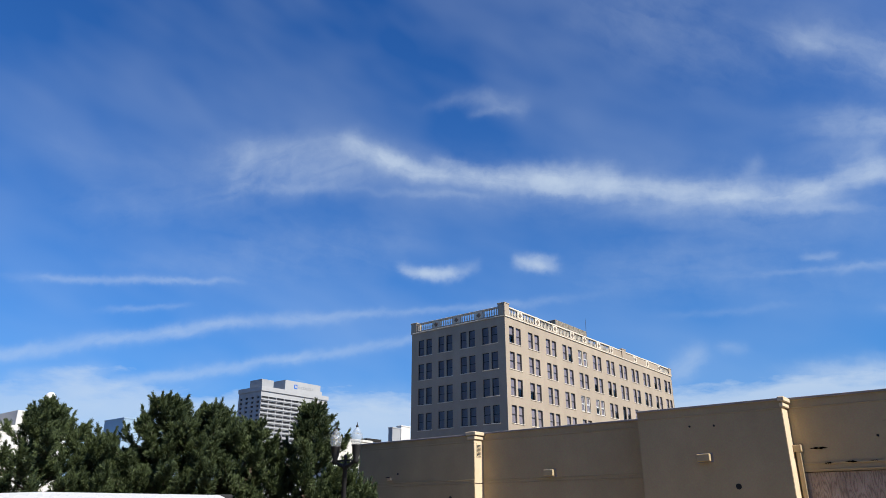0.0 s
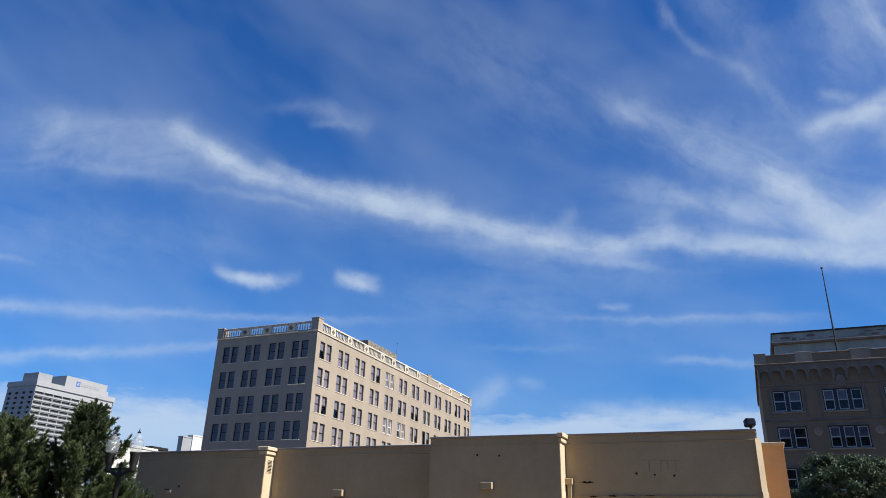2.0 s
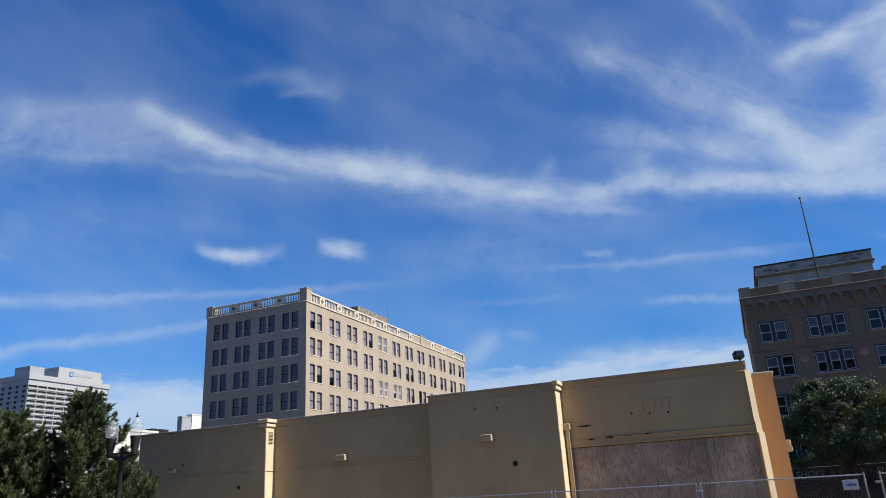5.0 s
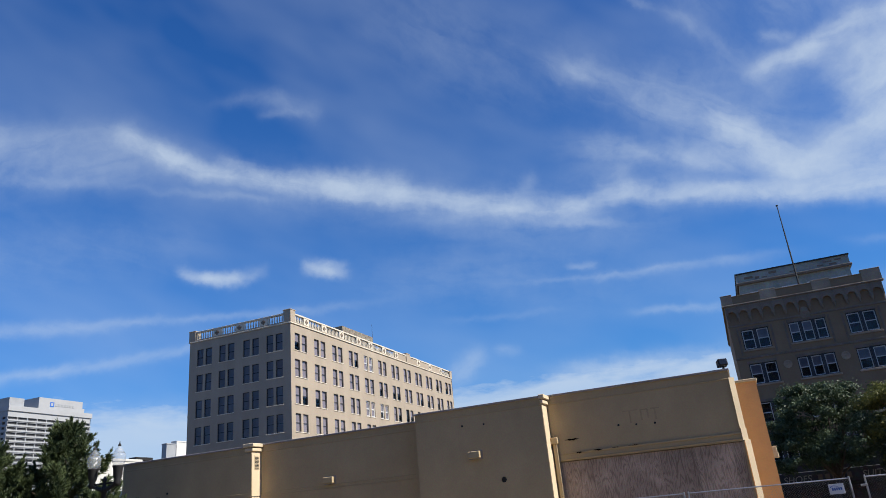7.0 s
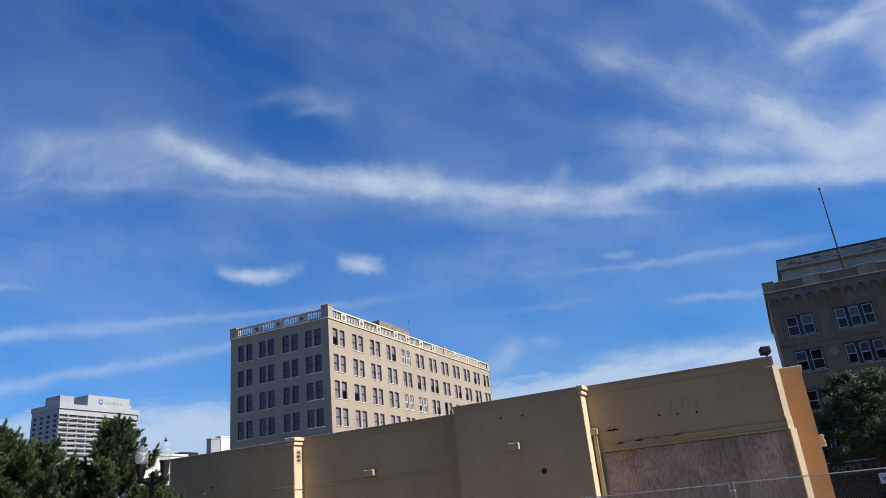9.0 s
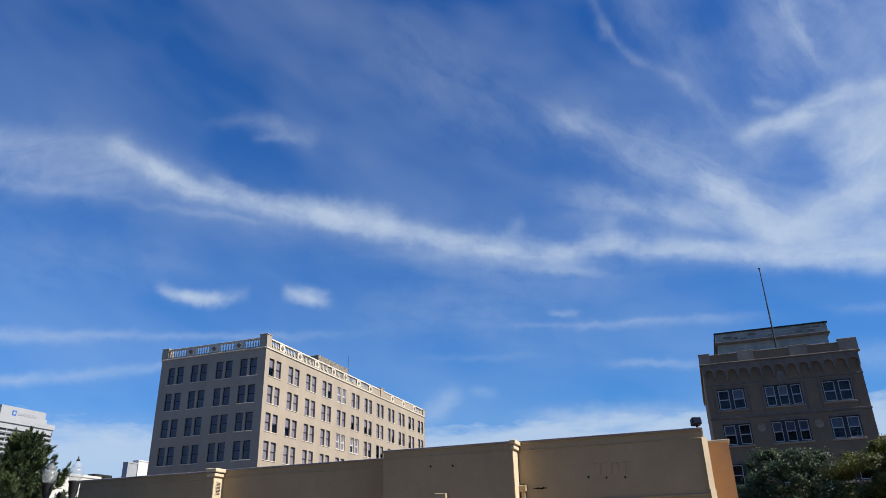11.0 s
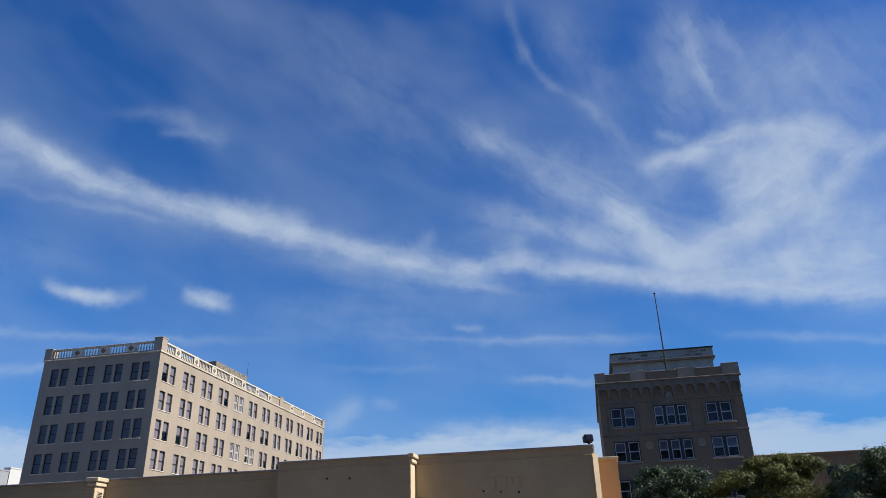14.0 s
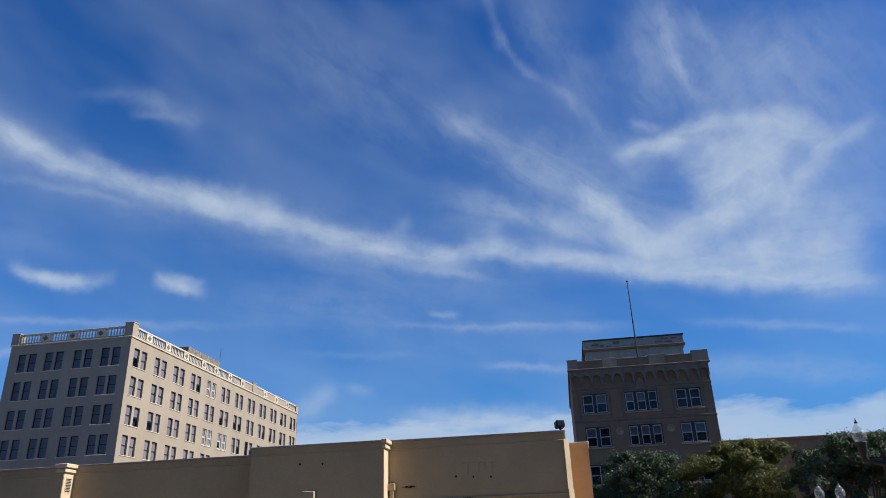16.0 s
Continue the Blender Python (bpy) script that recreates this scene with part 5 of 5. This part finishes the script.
def pine(x, y, h, spread, seed, low=0.5, lean=0.0, taper=0.8):
    rnd = random.Random(seed)
    t = thing("pine_tree", "bushy dark green pine with upright tufted shoots", "tree", at(x, y, 0), group="pines")
    bm = bmesh.new()
    trunk = wood(bm, Vector((0, 0, 0)), Vector((lean, 0, 1)), h * 0.95, 0.16, 9, rnd, 8, 0.0, 0.04)
    verts, faces = [], []

    def candle(p, d, length):
        """An upright leader with a ruff of side shoots."""
        tube(bm, [p - d * 0.1, p + d * length * 0.8], [0.02, 0.008], 4)
        brush(verts, faces, p - d * 0.12, d, length + 0.1, 0.20, rnd, int(70 + 90 * length))
        for _ in range(3 + int(length * 5)):
            w = (d + Vector((rnd.uniform(-1, 1), rnd.uniform(-1, 1), rnd.uniform(-0.3, 0.3)))).normalized()
            brush(verts, faces, p + d * length * rnd.uniform(-0.3, 0.45), w, rnd.uniform(0.2, 0.34), 0.19, rnd, 40)

    n = int(h * 9)
    for i in range(n):
        f = (i + 0.5) / n
        z = low + (h * 0.93 - low) * f ** 0.85
        k = min(len(trunk) - 2, int(z / (h * 0.95) * 9))
        base = trunk[k].lerp(trunk[k + 1], max(0, min(1, z / (h * 0.95) * 9 - k)))
        ang = i * 2.4 + rnd.uniform(-0.5, 0.5)
        reach = (spread * (1.0 - f) ** taper + 0.22) * rnd.choice((0.55, 0.8, 0.95, 1.05, 1.25))
        d = Vector((math.cos(ang), math.sin(ang), 0.10 + 0.45 * f))
        pts = wood(bm, base, d, reach, 0.05 * (1.2 - f), 6, rnd, 5, 0.08)
        steps = max(3, int(reach / 0.26))
        for j in range(steps):
            g = 0.28 + 0.72 * (j + rnd.random() * 0.6) / steps
            a = min(5, int(g * 6))
            p = pts[a].lerp(pts[a + 1], min(1.0, g * 6 - a))
            for _ in range(3):
                side = Vector((rnd.uniform(-1, 1) + d.x * 0.5, rnd.uniform(-1, 1) + d.y * 0.5, rnd.uniform(-0.15, 0.75))).normalized()
                e = p + side * rnd.uniform(0.12, 0.34)
                up = (side * 0.75 + Vector((0, 0, rnd.uniform(0.5, 1.1)))).normalized()
                brush(verts, faces, e, up, rnd.uniform(0.16, 0.36), rnd.uniform(0.15, 0.22), rnd, 38)
                brush(verts, faces, p.lerp(e, 0.2), side, 0.2, 0.14, rnd, 12)
        candle(pts[-1], Vector((d.x * 0.4, d.y * 0.4, 1)).normalized(), rnd.uniform(0.3, 0.75))
        if rnd.random() < 0.7:
            candle(pts[4], Vector((rnd.uniform(-0.4, 0.4), rnd.uniform(-0.4, 0.4), 1)).normalized(), rnd.uniform(0.25, 0.5))
    candle(trunk[-1], Vector((lean, rnd.uniform(-0.1, 0.1), 1)).normalized(), 0.08 * h)
    part("trunk", bm, BARK, t)
    piece("crown", raw_mesh("crown", verts, faces, NEEDLES), None, t)
    return t


def broadleaf(x, y, h, rx, ry, seed, mat, leaves=15000, z0=1.7, label="full leafy street tree with dense dark crown"):
    rnd = random.Random(seed)
    t = thing("street_tree", label, "tree", at(x, y, LOW + 0.25), group="street trees")
    h, z0 = h - LOW - 0.25, z0 - LOW - 0.25
    bm = bmesh.new()
    fork = 3.6
    wood(bm, Vector((0, 0, 0)), Vector((0, 0, 1)), fork + 0.3, 0.17, 4, rnd, 8)
    clumps = []
    for i in range(150):
        a, u = rnd.uniform(0, 2 * math.pi), rnd.random()
        zz = z0 + (h - z0) * (0.08 + 0.86 * rnd.random() ** 0.8)
        f = (zz - z0) / (h - z0)
        prof_r = math.sqrt(max(0.05, 1 - (2 * (f - 0.36)) ** 2 * 0.62))
        r = prof_r * math.sqrt(u) * rnd.uniform(0.85, 1.15)
        c = Vector((math.cos(a) * r * rx, math.sin(a) * r * ry, zz))
        clumps.append((c, rnd.uniform(0.32, 0.8) * (0.75 + 0.35 * prof_r)))
        if i % 9 == 0:
            tip = c - Vector((0, 0, 0.2))
            st = Vector((0, 0, fork))
            mid = st.lerp(tip, 0.5) + Vector((rnd.uniform(-0.3, 0.3), rnd.uniform(-0.3, 0.3), 0.3))
            tube(bm, [st, mid, tip], [0.075, 0.045, 0.012], 5)
    part("trunk", bm, BARK, t)
    verts, faces = [], []
    for k in range(leaves):
        c, r = clumps[rnd.randrange(len(clumps))]
        d = Vector((rnd.gauss(0, 1), rnd.gauss(0, 1), rnd.gauss(0, 0.75))).normalized()
        p = c + Vector((d.x, d.y, d.z * 0.75)) * r * rnd.random() ** 0.45 * (1.45 if rnd.random() < 0.15 else 1.0)
        nrm = (d + Vector((rnd.uniform(-0.8, 0.8), rnd.uniform(-0.8, 0.8), rnd.uniform(-0.2, 1.0)))).normalized()
        q = nrm.to_track_quat("Z", "Y")
        s, a = rnd.uniform(0.05, 0.092), rnd.uniform(0, 6.28)
        ca, sa = math.cos(a), math.sin(a)
        i = len(verts)
        for lx, ly, lz in ((-1.3, 0, -0.15), (0, -0.62, 0.08), (1.3, 0, -0.15), (0, 0.62, 0.08)):
            verts.append((p + q @ Vector(((lx * ca - ly * sa) * s, (lx * sa + ly * ca) * s, lz * s)))[:])
        faces.append((i, i + 1, i + 2, i + 3))
    piece("crown", raw_mesh("crown", verts, faces, mat), None, t)
    return t


pine(-31.5, 12.9, 6.5, 3.3, 11, taper=0.85)
pine(-30.6, 14.9, 5.1, 2.4, 12, 0.4)
pine(-32.6, 10.6, 4.0, 2.8, 18, 0.3)
pine(-30.2, 16.0, 4.5, 2.8, 13, 0.3)
pine(-29.5, 17.1, 6.9, 3.2, 14, taper=0.8)
pine(-28.5, 18.5, 6.6, 3.3, 17, taper=0.8)
pine(-27.5, 20.2, 5.9, 3.2, 19, 0.4, taper=0.8)
pine(-26.0, 22.0, 6.8, 2.8, 15, 0.4, taper=0.95)
pine(-25.0, 23.4, 3.6, 2.2, 16, 0.3)
broadleaf(5.2, 54.0, 8.0, 4.1, 3.2, 21, LEAVES_DARK, 46000)
broadleaf(11.6, 53.0, 8.3, 4.7, 3.2, 22, LEAVES_OLIVE, 50000, label="leafy street tree with olive yellowing crown")
broadleaf(18.4, 50.5, 8.0, 4.6, 3.2, 23, LEAVES_DARK, 46000)
broadleaf(25.0, 51.0, 7.6, 4.4, 3.2, 24, LEAVES_DARK, 36000)
copy_thing(van, at(-10.25, 7.1, 0, -118.0))
